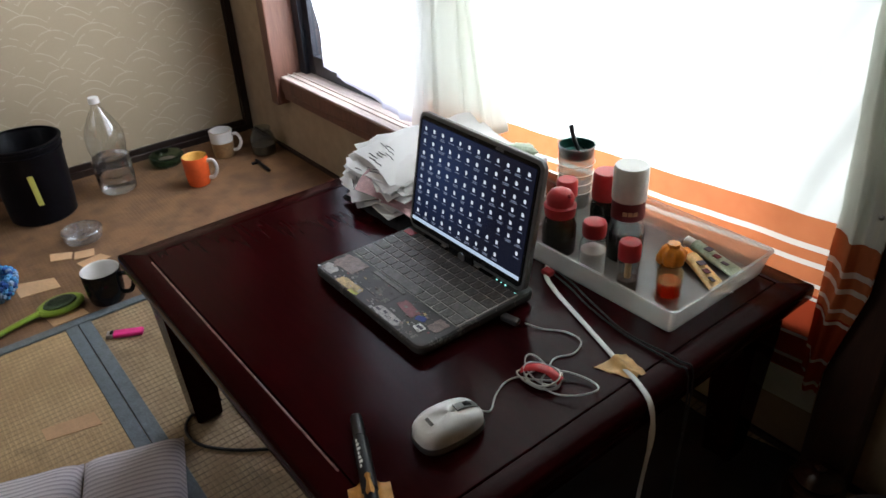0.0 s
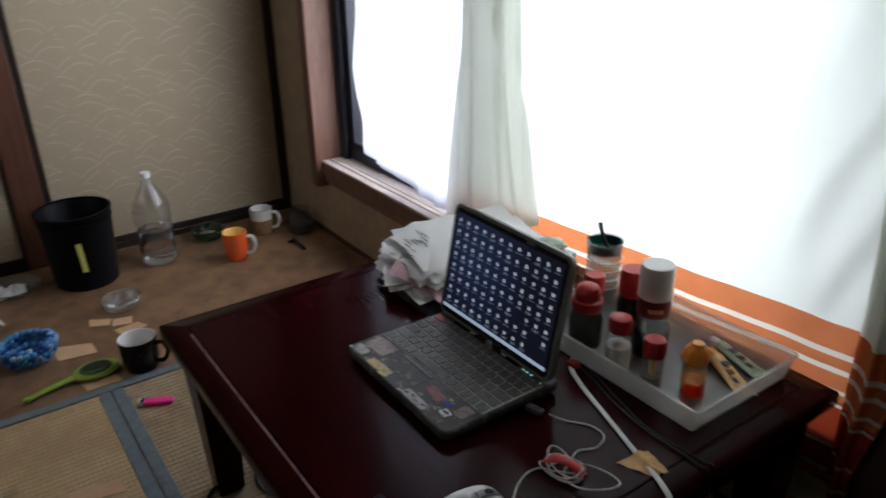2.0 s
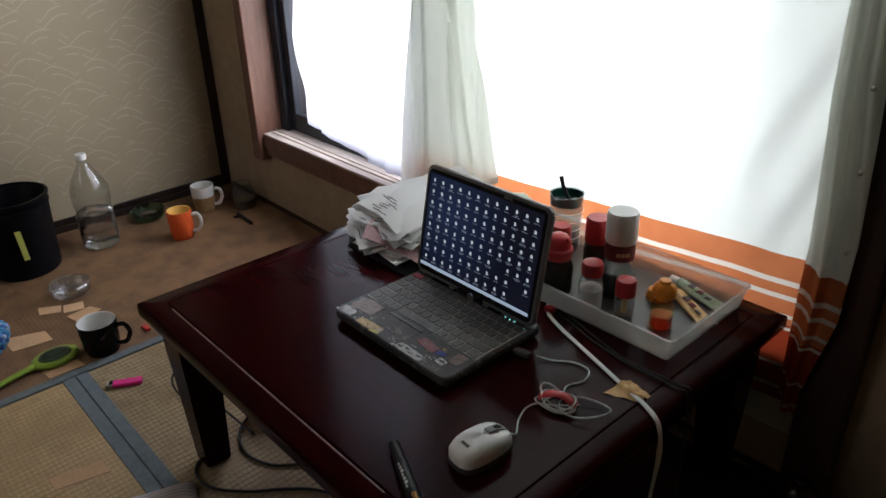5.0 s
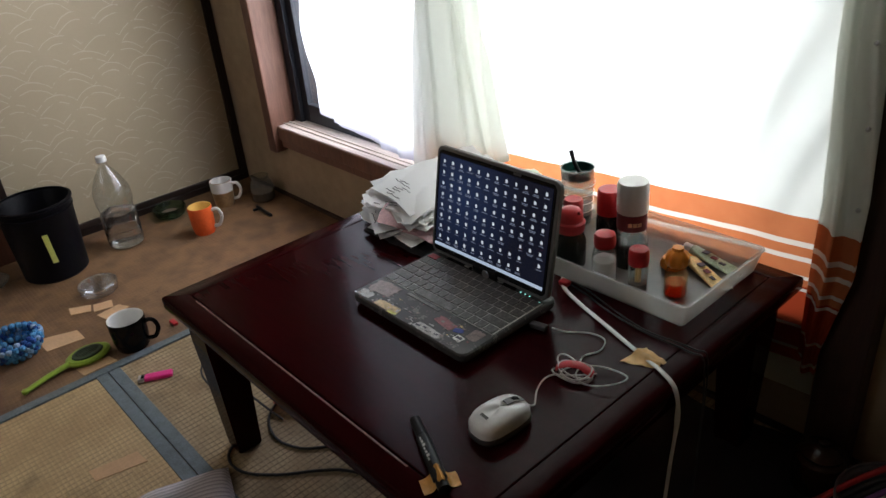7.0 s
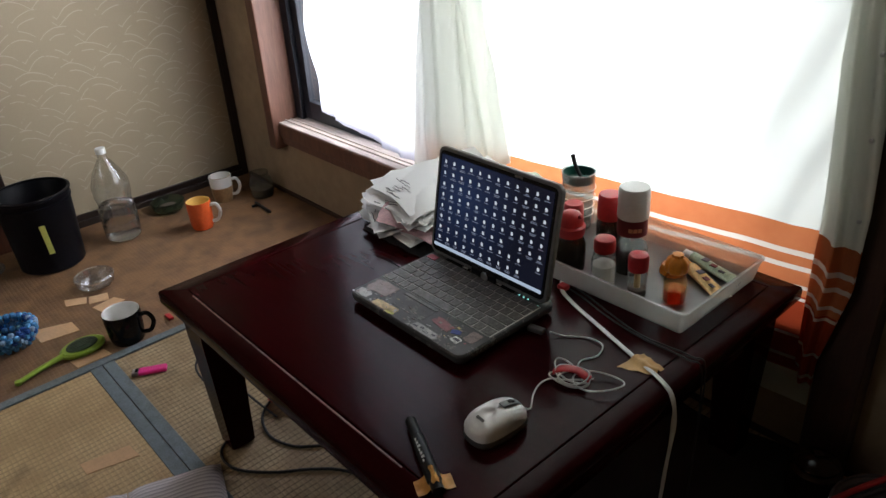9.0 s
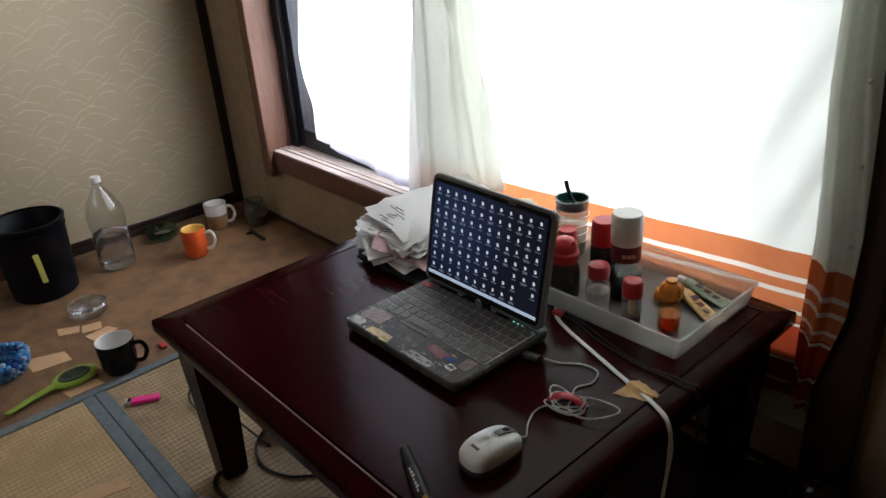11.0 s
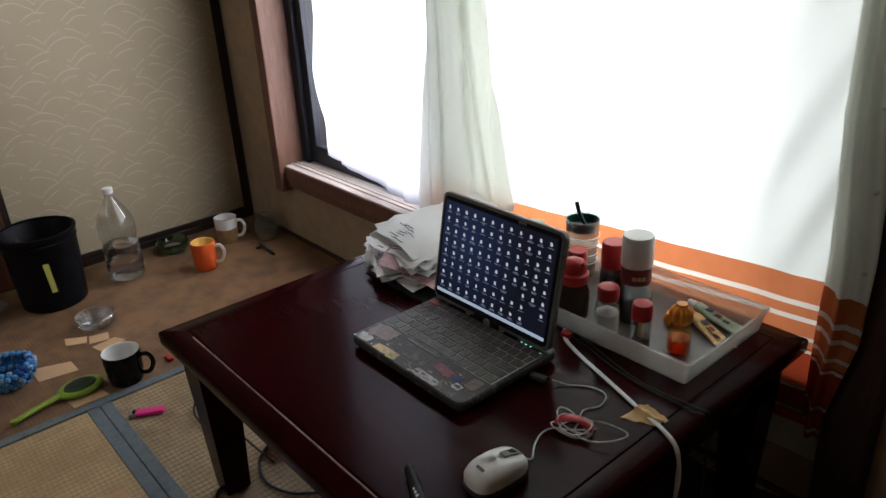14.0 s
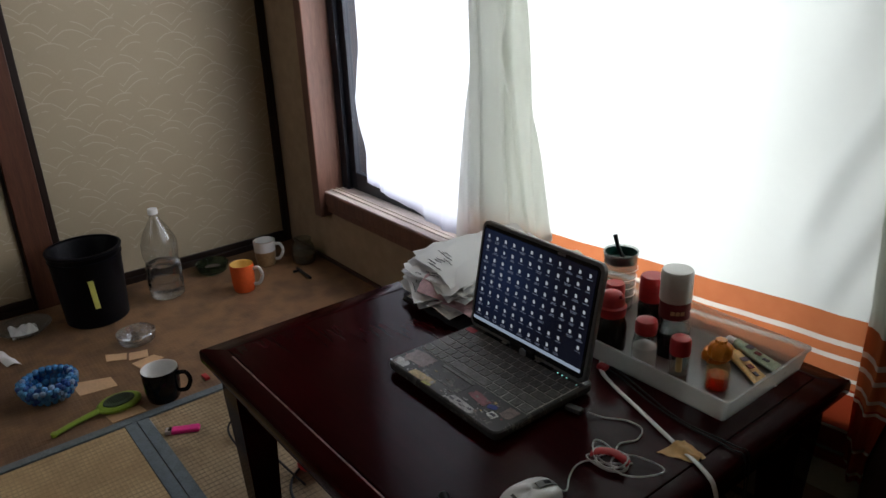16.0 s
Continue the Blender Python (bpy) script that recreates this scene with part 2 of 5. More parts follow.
def frosted():
    """Milky translucent plastic."""
    k = Nodes("milky_plastic")
    vec, x, y, z = k.xyz()
    t, tr, g, d = (k.put("ShaderNodeBsdfTranslucent"), k.put("ShaderNodeBsdfTransparent"), k.put("ShaderNodeBsdfGlossy", Roughness=0.25), k.put("ShaderNodeBsdfDiffuse"))
    c = k.mix(k.noise(vec, 25.0), (0.62, 0.62, 0.60), (0.74, 0.74, 0.72))
    k.l.new(c, t.inputs[0]), k.l.new(c, d.inputs[0])
    a, b, e = k.put("ShaderNodeMixShader", Fac=0.5), k.put("ShaderNodeMixShader", Fac=0.64), k.put("ShaderNodeMixShader", Fac=0.07)
    k.l.new(t.outputs[0], a.inputs[1]), k.l.new(d.outputs[0], a.inputs[2])
    k.l.new(a.outputs[0], b.inputs[1]), k.l.new(tr.outputs[0], b.inputs[2])
    k.l.new(b.outputs[0], e.inputs[1]), k.l.new(g.outputs[0], e.inputs[2])
    k.l.new(e.outputs[0], k.n["Material Output"].inputs[0])
    return k.m


M = dict(
    mat_a=tatami("old_tatami", (0.275, 0.150, 0.070), (0.145, 0.076, 0.038), "y", 0.22),
    mat_b=tatami("pale_tatami", (0.62, 0.445, 0.23), (0.45, 0.305, 0.15), "y", 0.60),
    mat_c=tatami("rush_tatami", (0.510, 0.379, 0.216), (0.325, 0.226, 0.119), "y", 0.90),
    heri=mat("border_cloth", (0.150, 0.178, 0.195), 0.85, vary=0.3, scale=40, bump=0.4),
    sand=mat("sand_plaster", (0.37, 0.28, 0.185), 0.95, vary=0.14, scale=5, bump=0.7, bscale=420),
    paper=wave_paper(),
    black_wood=mat("black_lacquer", (0.022, 0.013, 0.010), 0.35, vary=0.3, scale=20, stretch=(1, 1, 0.1)),
    pillar=mat("red_brown_timber", (0.105, 0.038, 0.020), 0.5, vary=0.35, scale=12, stretch=(6, 6, 0.4), bump=0.2),
    casing=mat("window_timber", (0.17, 0.080, 0.055), 0.45, vary=0.3, scale=10, stretch=(6, 6, 0.5), bump=0.15),
    # sill: casing timber paled to carry the daylight on the sill's top
    sill=mat("daylit_sill_timber", (0.68, 0.59, 0.54), 0.13, vary=0.3, scale=10, stretch=(0.4, 8, 8), bump=0.1, spec=0.8),
    dark_timber=mat("dark_timber", (0.045, 0.022, 0.015), 0.55, vary=0.3, scale=12, stretch=(6, 6, 0.4)),
    sash=mat("dark_aluminium", (0.022, 0.024, 0.032), 0.4, metal=0.4, vary=0.15, scale=20),
    ceiling=mat("ceiling_boards", (0.30, 0.22, 0.14), 0.8, vary=0.2, scale=4, stretch=(1, 12, 1)),
    pane=clear("window_glass", (1, 1, 1), 0.0),
    sheer=cloth("white_sheer", (0.78, 0.78, 0.87), 0.46, 0.11),
    cream=cloth("cream_cloth", (0.77, 0.775, 0.72), 0.48, 0.05),
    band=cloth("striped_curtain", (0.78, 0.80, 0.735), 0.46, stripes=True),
    lacquer=lacquer(), ticking=stripe_cloth(), lap=keyboard_plastic(), picture=screen_picture(),
    key=mat("key_plastic", (0.185, 0.180, 0.172), 0.55, vary=0.45, scale=45, dark=(0.070, 0.068, 0.065), spec=0.4),
    well=mat("dusty_well", (0.60, 0.59, 0.56), 0.7, vary=0.5, scale=60),
    bezel=mat("black_gloss", (0.012, 0.012, 0.013), 0.25, vary=0.2, scale=30),
    lid=mat("grey_plastic", (0.15, 0.15, 0.146), 0.4, vary=0.25, scale=25),
    icon=mat("lit_icon", (0.1, 0.1, 0.1), 0.4, vary=0, glow=((0.85, 0.88, 0.95), 0.46)),
    caption=mat("lit_caption", (0.05, 0.05, 0.05), 0.4, vary=0, glow=((0.30, 0.34, 0.45), 0.34)),
    taskbar=mat("lit_taskbar", (0.1, 0.1, 0.1), 0.4, vary=0, glow=((0.42, 0.50, 0.62), 0.7)),
    led=mat("lit_led", (0.1, 0.1, 0.1), 0.4, vary=0, glow=((0.35, 0.95, 0.88), 1.2)),
    sheet=cloth("white_paper", (0.95, 0.945, 0.95), 0.12),
    ink=mat("ink", (0.10, 0.09, 0.11), 0.7, vary=0.2),
    pink_ink=mat("pink_print", (0.55, 0.36, 0.38), 0.8, vary=0.3, scale=90),
    black=mat("black_plastic", (0.011, 0.011, 0.012), 0.34, vary=0.25, scale=30, bump=0.05, spec=0.25),
    bin=mat("bin_plastic", (0.005, 0.005, 0.007), 0.42, vary=0.25, scale=15, bump=0.1, spec=0.13),
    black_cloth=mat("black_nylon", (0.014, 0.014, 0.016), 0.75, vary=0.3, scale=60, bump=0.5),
    glaze_black=mat("black_glaze", (0.004, 0.004, 0.005), 0.12, vary=0.15, scale=20, spec=0.25),
    glaze_white=mat("white_glaze", (0.74, 0.73, 0.70), 0.18, vary=0.05, scale=20),
    glaze_orange=mat("orange_glaze", (0.74, 0.115, 0.026), 0.25, vary=0.1, scale=20),
    glaze_yellow=mat("yellow_glaze", (0.80, 0.50, 0.14), 0.25, vary=0.1, scale=20),
    glaze_tan=mat("tan_glaze", (0.30, 0.19, 0.09), 0.3, vary=0.3, scale=20),
    glass=thin("clear_glass", (0.975, 0.985, 0.98), 0.05, 0.012, gloss=0.05), amber_glass=thin("amber_glass", (0.97, 0.87, 0.68), 0.05, 0.03, (0.7, 0.45, 0.2), 0.05), ash_glass=thin("cast_glass", (0.90, 0.92, 0.93), 0.06, 0.08, (0.88, 0.89, 0.91), 0.26, 0.5), bottle=thin("bottle_plastic", (0.985, 0.99, 0.99), 0.08, 0.012, (0.9, 0.9, 0.9), 0.07, 0.4),
    green_glass=clear("green_glass", (0.16, 0.34, 0.20), 0.05), blue_glass=thin("blue_glass", (0.50, 0.74, 0.93), 0.05, 0.14, (0.10, 0.36, 0.66)),
    blue_bead=mat("blue_bead", (0.09, 0.30, 0.58), 0.10, vary=0.2, scale=60, spec=0.8), pale_bead=mat("pale_bead", (0.24, 0.38, 0.56), 0.10, vary=0.15, scale=60, spec=0.8), deep_bead=mat("deep_bead", (0.03, 0.09, 0.30), 0.10, vary=0.2, scale=60, spec=0.8),
    jar_glass=thin("grey_glass", (0.80, 0.82, 0.78), 0.05, 0.05),
    water=clear("water", (0.98, 0.99, 1.0), 0.0, 1.33),
    soy=mat("soy_sauce", (0.005, 0.0022, 0.0018), 0.12, vary=0, spec=0.15), salt=mat("salt", (0.88, 0.87, 0.86), 0.9, vary=0.08, scale=90, bump=0.5),
    pepper=mat("pepper", (0.13, 0.10, 0.075), 0.9, vary=0.5, scale=120),
    red=mat("red_plastic", (0.46, 0.022, 0.026), 0.38, vary=0.12, scale=30), white=mat("white_plastic", (0.72, 0.71, 0.69), 0.35, vary=0.05, scale=20),
    label_red=mat("maroon_label", (0.13, 0.014, 0.018), 0.5, vary=0.15), orange=mat("orange_plastic", (0.80, 0.27, 0.02), 0.35, vary=0.12, scale=30),
    hot_oil=thin("chilli_oil", (0.95, 0.22, 0.02), 0.05, 0.35, (0.75, 0.08, 0.01)), tray=frosted(),
    # worn: pale lacquer, the gleam on the table rim put into the colour
    worn=mat("highlight_lacquer", (0.30, 0.17, 0.15), 0.3, vary=0.5, scale=30, dark=(0.10, 0.04, 0.035), stretch=(0.5, 1, 1)),
    tan=mat("kraft_tape", (0.62, 0.37, 0.135), 0.55, vary=0.16, scale=25, bump=0.3), yellow=mat("yellow_tape", (0.66, 0.66, 0.16), 0.5, vary=0.08, scale=30),
    amber=mat("ochre_tape", (0.62, 0.30, 0.06), 0.5, vary=0.15, scale=40, bump=0.3),
    patch=mat("patch_paper", (0.60, 0.38, 0.21), 0.7, vary=0.12, scale=25, bump=0.2), cable_white=mat("white_cable", (0.70, 0.69, 0.67), 0.45, vary=0.06),
    cable_black=mat("black_cable", (0.012, 0.012, 0.013), 0.5, vary=0.2), green=mat("green_plastic", (0.24, 0.36, 0.035), 0.4, vary=0.12, scale=30),
    bristle=mat("bristle_pad", (0.05, 0.075, 0.04), 0.6, vary=0.4, scale=150, bump=0.8), pink=mat("pink_plastic", (0.80, 0.035, 0.26), 0.3, vary=0.1),
    metal=mat("steel", (0.60, 0.60, 0.60), 0.3, metal=1.0, vary=0.1), cup=thin("cup_plastic", (0.80, 0.83, 0.83), 0.16, 0.14),
    mouse_white=mat("mouse_white", (0.86, 0.855, 0.85), 0.28, vary=0.05, scale=20), mouse_dark=mat("mouse_grey", (0.075, 0.073, 0.072), 0.45, vary=0.15, scale=30),
    tissue=mat("tissue", (0.80, 0.80, 0.80), 0.95, vary=0.05), blue=mat("blue_plastic", (0.02, 0.06, 0.45), 0.3, vary=0.12),
    green_film=mat("green_wrapper", (0.03, 0.26, 0.17), 0.3, vary=0.5, scale=60), teal_lid=mat("teal_film", (0.008, 0.060, 0.045), 0.3, vary=0.5, scale=60),
    sticker_a=mat("faded_sticker", (0.24, 0.18, 0.165), 0.5, vary=0.5, scale=120), sticker_b=mat("ochre_sticker", (0.55, 0.40, 0.18), 0.5, vary=0.55, scale=120),
    sticker_c=mat("pale_sticker", (0.42, 0.40, 0.38), 0.5, vary=0.5, scale=150), sticker_d=mat("maroon_sticker", (0.26, 0.09, 0.095), 0.5, vary=0.5, scale=120),
    sticker_e=mat("blue_sticker", (0.03, 0.05, 0.25), 0.5, vary=0.4, scale=120), purple=mat("purple_plastic", (0.16, 0.05, 0.20), 0.4, vary=0.2),
    basket=mat("grey_plastic_basket", (0.16, 0.145, 0.15), 0.5, vary=0.15), brown_gloss=mat("brown_glaze", (0.030, 0.013, 0.009), 0.2, vary=0.2),
    cardboard=mat("cardboard", (0.30, 0.19, 0.10), 0.85, vary=0.1, scale=20), tube_y=mat("mustard_tube", (0.66, 0.42, 0.16), 0.4, vary=0.35, scale=70),
    tube_g=mat("wasabi_tube", (0.34, 0.42, 0.30), 0.4, vary=0.4, scale=70),
)


# ---- mesh helpers ----
def link(name, bm, material, parent=None, smooth=False):
    mesh = bpy.data.meshes.new(name)
    bm.to_mesh(mesh)
    bm.free()
    for f in mesh.polygons:
        f.use_smooth = smooth
    if smooth:
        mesh.set_sharp_from_angle(angle=radians(38))
    mesh.materials.append(M[material] if isinstance(material, str) else material)
    ob = new(name, mesh)
    if parent is not None:
        ob.parent = parent
    return ob


def part(name, bm, material, parent, label="", smooth=False):
    ob = link(name, bm, material, parent, smooth)
    return tagged(ob, label) if label else ob


def thing(name, m, label, category, group="", kind=""):
    ob = new(name)
    ob.empty_display_size = 0.02
    ob.matrix_world = m
    return tagged(ob, label, category, group, kind)


def box(x0, x1, y0, y1, z0, z1, bevel=0.0, seg=2, bm=None):
    bm = bm or bmesh.new()
    g = bmesh.ops.create_cube(bm, size=1.0)["verts"]
    for v in g:
        v.co = Vector(((x0 + x1) / 2 + v.co.x * (x1 - x0), (y0 + y1) / 2 + v.co.y * (y1 - y0), (z0 + z1) / 2 + v.co.z * (z1 - z0)))
    if bevel:
        edges = {e for v in g for e in v.link_edges}
        bmesh.ops.bevel(bm, geom=list(edges), offset=bevel, segments=seg, profile=0.5, affect="EDGES")
    return bm


def lathe(profile, n=32, bm=None, squash=None):
    """Turns (radius, height) pairs round z; a radius of 0 closes an end."""
    bm = bm or bmesh.new()
    rings = []
    for r, z in profile:
        if r <= 1e-6:
            rings.append([bm.verts.new((0, 0, z))])
        else:
            ring = []
            for i in range(n):
                a = 2 * math.pi * i / n
                k = squash(a, z) if squash else 1.0
                ring.append(bm.verts.new((r * k * math.cos(a), r * k * math.sin(a), z)))
            rings.append(ring)
    for a, b in zip(rings, rings[1:]):
        for i in range(n):
            j = (i + 1) % n
            if len(a) == 1 and len(b) == 1:
                continue
            if len(a) == 1:
                bm.faces.new((a[0], b[j], b[i]))
            elif len(b) == 1:
                bm.faces.new((a[i], a[j], b[0]))
            else:
                bm.faces.new((a[i], a[j], b[j], b[i]))
    bmesh.ops.recalc_face_normals(bm, faces=bm.faces[:])
    return bm


def smooth_line(points, steps=8, closed=False):
    """A Catmull-Rom line through the points."""
    p = [Vector(q) for q in points]
    n, out = len(p), []
    for i in range(n if closed else n - 1):
        if closed:
            a, b, c, d = p[i - 1], p[i], p[(i + 1) % n], p[(i + 2) % n]
        else:
            a, b, c, d = p[max(i - 1, 0)], p[i], p[i + 1], p[min(i + 2, n - 1)]
        for s in range(steps):
            t = s / steps
            out.append(0.5 * (2 * b + (c - a) * t + (2 * a - 5 * b + 4 * c - d) * t * t + (3 * b - a - 3 * c + d) * t ** 3))
    if not closed:
        out.append(p[-1])
    return out


def sweep(points, radius, sides=8, flat=1.0, bm=None, steps=8, closed=False, ends=None):
    """A tube along a smooth line; flat: its height over its width; ends: radius factors at start and end."""
    bm = bm or bmesh.new()
    line = smooth_line(points, steps, closed)
    rings = []
    for i, p in enumerate(line):
        q0, q1 = line[max(i - 1, 0)], line[min(i + 1, len(line) - 1)]
        if closed:
            q0, q1 = line[i - 1], line[(i + 1) % len(line)]
        d = (q1 - q0).normalized()
        side = d.cross(Vector((0, 0, 1)))
        side = side.normalized() if side.length > 1e-4 else Vector((1, 0, 0))
        up = side.cross(d)
        f = 1.0 if not ends else ends[0] + (ends[1] - ends[0]) * i / (len(line) - 1)
        rings.append([bm.verts.new(p + side * radius * f * math.cos(2 * math.pi * k / sides) + up * radius * f * flat * math.sin(2 * math.pi * k / sides)) for k in range(sides)])
    pairs = list(zip(rings, rings[1:])) + ([(rings[-1], rings[0])] if closed else [])
    for a, b in pairs:
        for k in range(sides):
            bm.faces.new((a[k], a[(k + 1) % sides], b[(k + 1) % sides], b[k]))
    if not closed:
        bm.faces.new(rings[0][::-1]), bm.faces.new(rings[-1])
    bmesh.ops.recalc_face_normals(bm, faces=bm.faces[:])
    return bm


def surface(fn, nu, nv, thick=0.0, bm=None):
    """A sheet from fn(u, v), u and v from 0 to 1, optionally given a thickness along its normals."""
    bm = bm or bmesh.new()
    g = [[bm.verts.new(fn(i / nu, j / nv)) for j in range(nv + 1)] for i in range(nu + 1)]
    faces = [bm.faces.new((g[i][j], g[i + 1][j], g[i + 1][j + 1], g[i][j + 1])) for i in range(nu) for j in range(nv)]
    if thick:
        bm.normal_update()
        bmesh.ops.solidify(bm, geom=faces, thickness=thick)
    return bm


def slab(outline, z0, z1, bm=None):
    """A flat piece with a given outline in plan."""
    bm = bm or bmesh.new()
    a = [bm.verts.new((x, y, z0)) for x, y in outline]
    b = [bm.verts.new((x, y, z1)) for x, y in outline]
    bm.faces.new(a[::-1]), bm.faces.new(b)
    for i in range(len(a)):
        j = (i + 1) % len(a)
        bm.faces.new((a[i], a[j], b[j], b[i]))
    bmesh.ops.recalc_face_normals(bm, faces=bm.faces[:])
    return bm


def rounded_rect(hx, hy, r, z, n=5):
    pts = []
    for cx, cy, a0 in ((hx - r, hy - r, 0), (-hx + r, hy - r, 90), (-hx + r, -hy + r, 180), (hx - r, -hy + r, 270)):
        for k in range(n + 1):
            a = radians(a0 + 90 * k / n)
            pts.append((cx + r * math.cos(a), cy + r * math.sin(a), z))
    return pts


def loft(loops, bm=None, cap0=True, cap1=True):
    bm = bm or bmesh.new()
    rs = [[bm.verts.new(p) for p in lp] for lp in loops]
    n = len(rs[0])
    for a, b in zip(rs, rs[1:]):
        for k in range(n):
            bm.faces.new((a[k], a[(k + 1) % n], b[(k + 1) % n], b[k]))
    if cap0:
        bm.faces.new(rs[0][::-1])
    if cap1:
        bm.faces.new(rs[-1])
    bmesh.ops.recalc_face_normals(bm, faces=bm.faces[:])
    return bm


def structure(name, bm, material, label, category, smooth=False):
    return tagged(link(name, bm, material, None, smooth), label, category, kind="structure")


# ---- the room ----
WALL = 0.085  # inner face of the window wall
SILL = 0.282
TOP = 1.72
structure("ground", box(-40, 40, -40, 40, -0.50, -0.45), mat("garden_soil", (0.20, 0.17, 0.13), 0.9, vary=0.3, scale=2), "pale garden ground outside the window", "ground")
floor = structure("floor", box(-0.1, 3.8, -3.3, 0.20, -0.10, -0.055), "cardboard", "wooden subfloor under the tatami mats", "floor")


def tatami_mat(x0, x1, y0, y1, material, borders, label):
    ob = thing("tatami_mat", pose(0, 0, 0), label, "tatami mat", "tatami mats of the floor", "structure")
    part("rush_cover", box(x0 + 0.001, x1 - 0.001, y0 + 0.001, y1 - 0.001, -0.055, 0.0, 0.002, 1), material, ob)
    for bx0, bx1, by0, by1 in borders:
        part("border_cloth", box(bx0, bx1, by0, by1, -0.03, 0.0025, 0.001, 1), "heri", ob, "blue-grey cloth border")


XB, YB = 0.868, -0.79
tatami_mat(0.0, XB, -1.72, 0.20 - 0.115, "mat_a", [(XB - 0.027, XB - 0.001, -1.715, 0.084)], "worn brown tatami mat along the sliding doors")
tatami_mat(0.0, XB, -3.3, -1.72, "mat_a", [(XB - 0.027, XB - 0.001, -3.3, -1.725)], "worn brown tatami mat")
tatami_mat(XB, 2.62, YB, 0.085, "mat_c", [(XB + 0.001, 2.615, YB + 0.001, YB + 0.029)], "woven tatami mat with a blue-grey cloth border under the table")
tatami_mat(XB, 2.62, -1.66, YB, "mat_b", [(XB + 0.001, 2.615, YB - 0.029, YB - 0.001)], "pale yellow tatami mat with a blue-grey cloth border")
tatami_mat(XB, 2.62, -3.3, -1.66, "mat_b", [], "pale yellow tatami mat")
tatami_mat(2.62, 3.8, -3.3, 0.085, "mat_c", [], "woven tatami mat")

# window wall: below, left, right and above the opening
WX0, WX1 = 0.352, 2.17
structure("wall_window_low", box(-0.1, 3.8, WALL, WALL + 0.14, -0.06, SILL - 0.05), "sand", "brown sand-plastered wall below the window", "wall")
structure("wall_window_left", box(-0.1, 0.318, WALL, WALL + 0.14, SILL - 0.05, 2.4), "sand", "brown sand-plastered wall beside the window", "wall")
structure("wall_window_right", box(WX1 + 0.03, 3.8, WALL, WALL + 0.14, SILL - 0.05, 2.4), "sand", "brown sand-plastered wall beside the window", "wall")
structure("wall_window_top", box(0.318, WX1 + 0.03, WALL, WALL + 0.14, TOP + 0.04, 2.4), "sand", "brown sand-plastered wall above the window", "wall")
structure("wall_fusuma_side", box(-0.10, -0.03, -3.3, WALL, -0.06, 2.4), "sand", "plain wall behind the sliding doors", "wall")
structure("wall_back", box(-0.1, 3.8, -3.44, -3.3, -0.06, 2.4), "sand", "plain sand-plastered wall", "wall")
structure("wall_right", box(3.8, 3.94, -3.44, WALL + 0.14, -0.06, 2.4), "sand", "plain sand-plastered wall", "wall")
structure("ceiling", box(-0.1, 3.94, -3.44, WALL + 0.14, 2.4, 2.45), "ceiling", "brown boarded ceiling", "ceiling")
structure("baseboard", box(0.02, 2.9, WALL - 0.008, WALL + 0.003, 0.0, 0.012), "dark_timber", "thin dark strip at the foot of the plaster wall", "baseboard")

# window: casing, sill, sashes
win = thing("window_1", pose(0, 0, 0), "low wooden-cased window with dark aluminium sliding sashes", "window", kind="structure")
part("casing_side", box(0.305, WX0, 0.040, 0.225, 0.19, TOP + 0.04, 0.004), "casing", win, "reddish timber side casing")
part("casing_side", box(WX1, WX1 + 0.03, 0.056, 0.225, 0.19, TOP + 0.04, 0.004), "dark_timber", win)
part("casing_head", box(WX0, WX1, 0.056, 0.225, TOP, TOP + 0.04, 0.004), "casing", win)
sill = part("window_sill", box(WX0, WX1, 0.060, 0.225, SILL - 0.05, SILL - 0.003, 0.004), "casing", win, "worn reddish timber sill with two sliding tracks")
# board and tracks are pale because the window's brightness is in their colour
part("sill_board", box(WX0, WX1, 0.0635, 0.222, SILL - 0.0035, SILL, 0.001, 1), "sill", sill, "polished top of the sill, daylight put into its pale colour")
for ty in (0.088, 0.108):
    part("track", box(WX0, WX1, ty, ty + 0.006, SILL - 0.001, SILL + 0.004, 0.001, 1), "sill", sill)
part("apron", box(WX0 + 0.001, WX1 - 0.001, 0.066, WALL + 0.002, SILL - 0.075, SILL - 0.049, 0.002), "casing", win)


def sash_window(x0, x1, y, label):
    ob = part("sash", box(x0, x0 + 0.055, y, y + 0.025, SILL + 0.003, TOP - 0.003, 0.002), "sash", win, label)
    part("stile", box(x1 - 0.055, x1, y, y + 0.025, SILL + 0.003, TOP - 0.003, 0.002), "sash", ob)
    part("bottom_rail", box(x0 + 0.055, x1 - 0.055, y, y + 0.025, SILL + 0.003, SILL + 0.065, 0.002), "sash", ob)
    part("top_rail", box(x0 + 0.055, x1 - 0.055, y, y + 0.025, TOP - 0.055, TOP - 0.003, 0.002), "sash", ob)
    p = part("pane", box(x0 + 0.05, x1 - 0.05, y + 0.010, y + 0.014, SILL + 0.06, TOP - 0.05), "pane", ob)
    p.visible_shadow = False


part("frame", box(WX0, WX0 + 0.04, 0.135, 0.222, SILL, TOP, 0.002), "sash", win, "dark aluminium outer frame")
sash_window(WX0 + 0.02, 1.29, 0.150, "dark aluminium sliding sash")
sash_window(1.24, WX1 - 0.005, 0.185, "dark aluminium sliding sash")
structure("wall_latch", box(0.262, 0.284, WALL - 0.008, WALL, 0.385, 0.425, 0.002), "pillar", "small brown wooden block on the plaster wall", "trim")

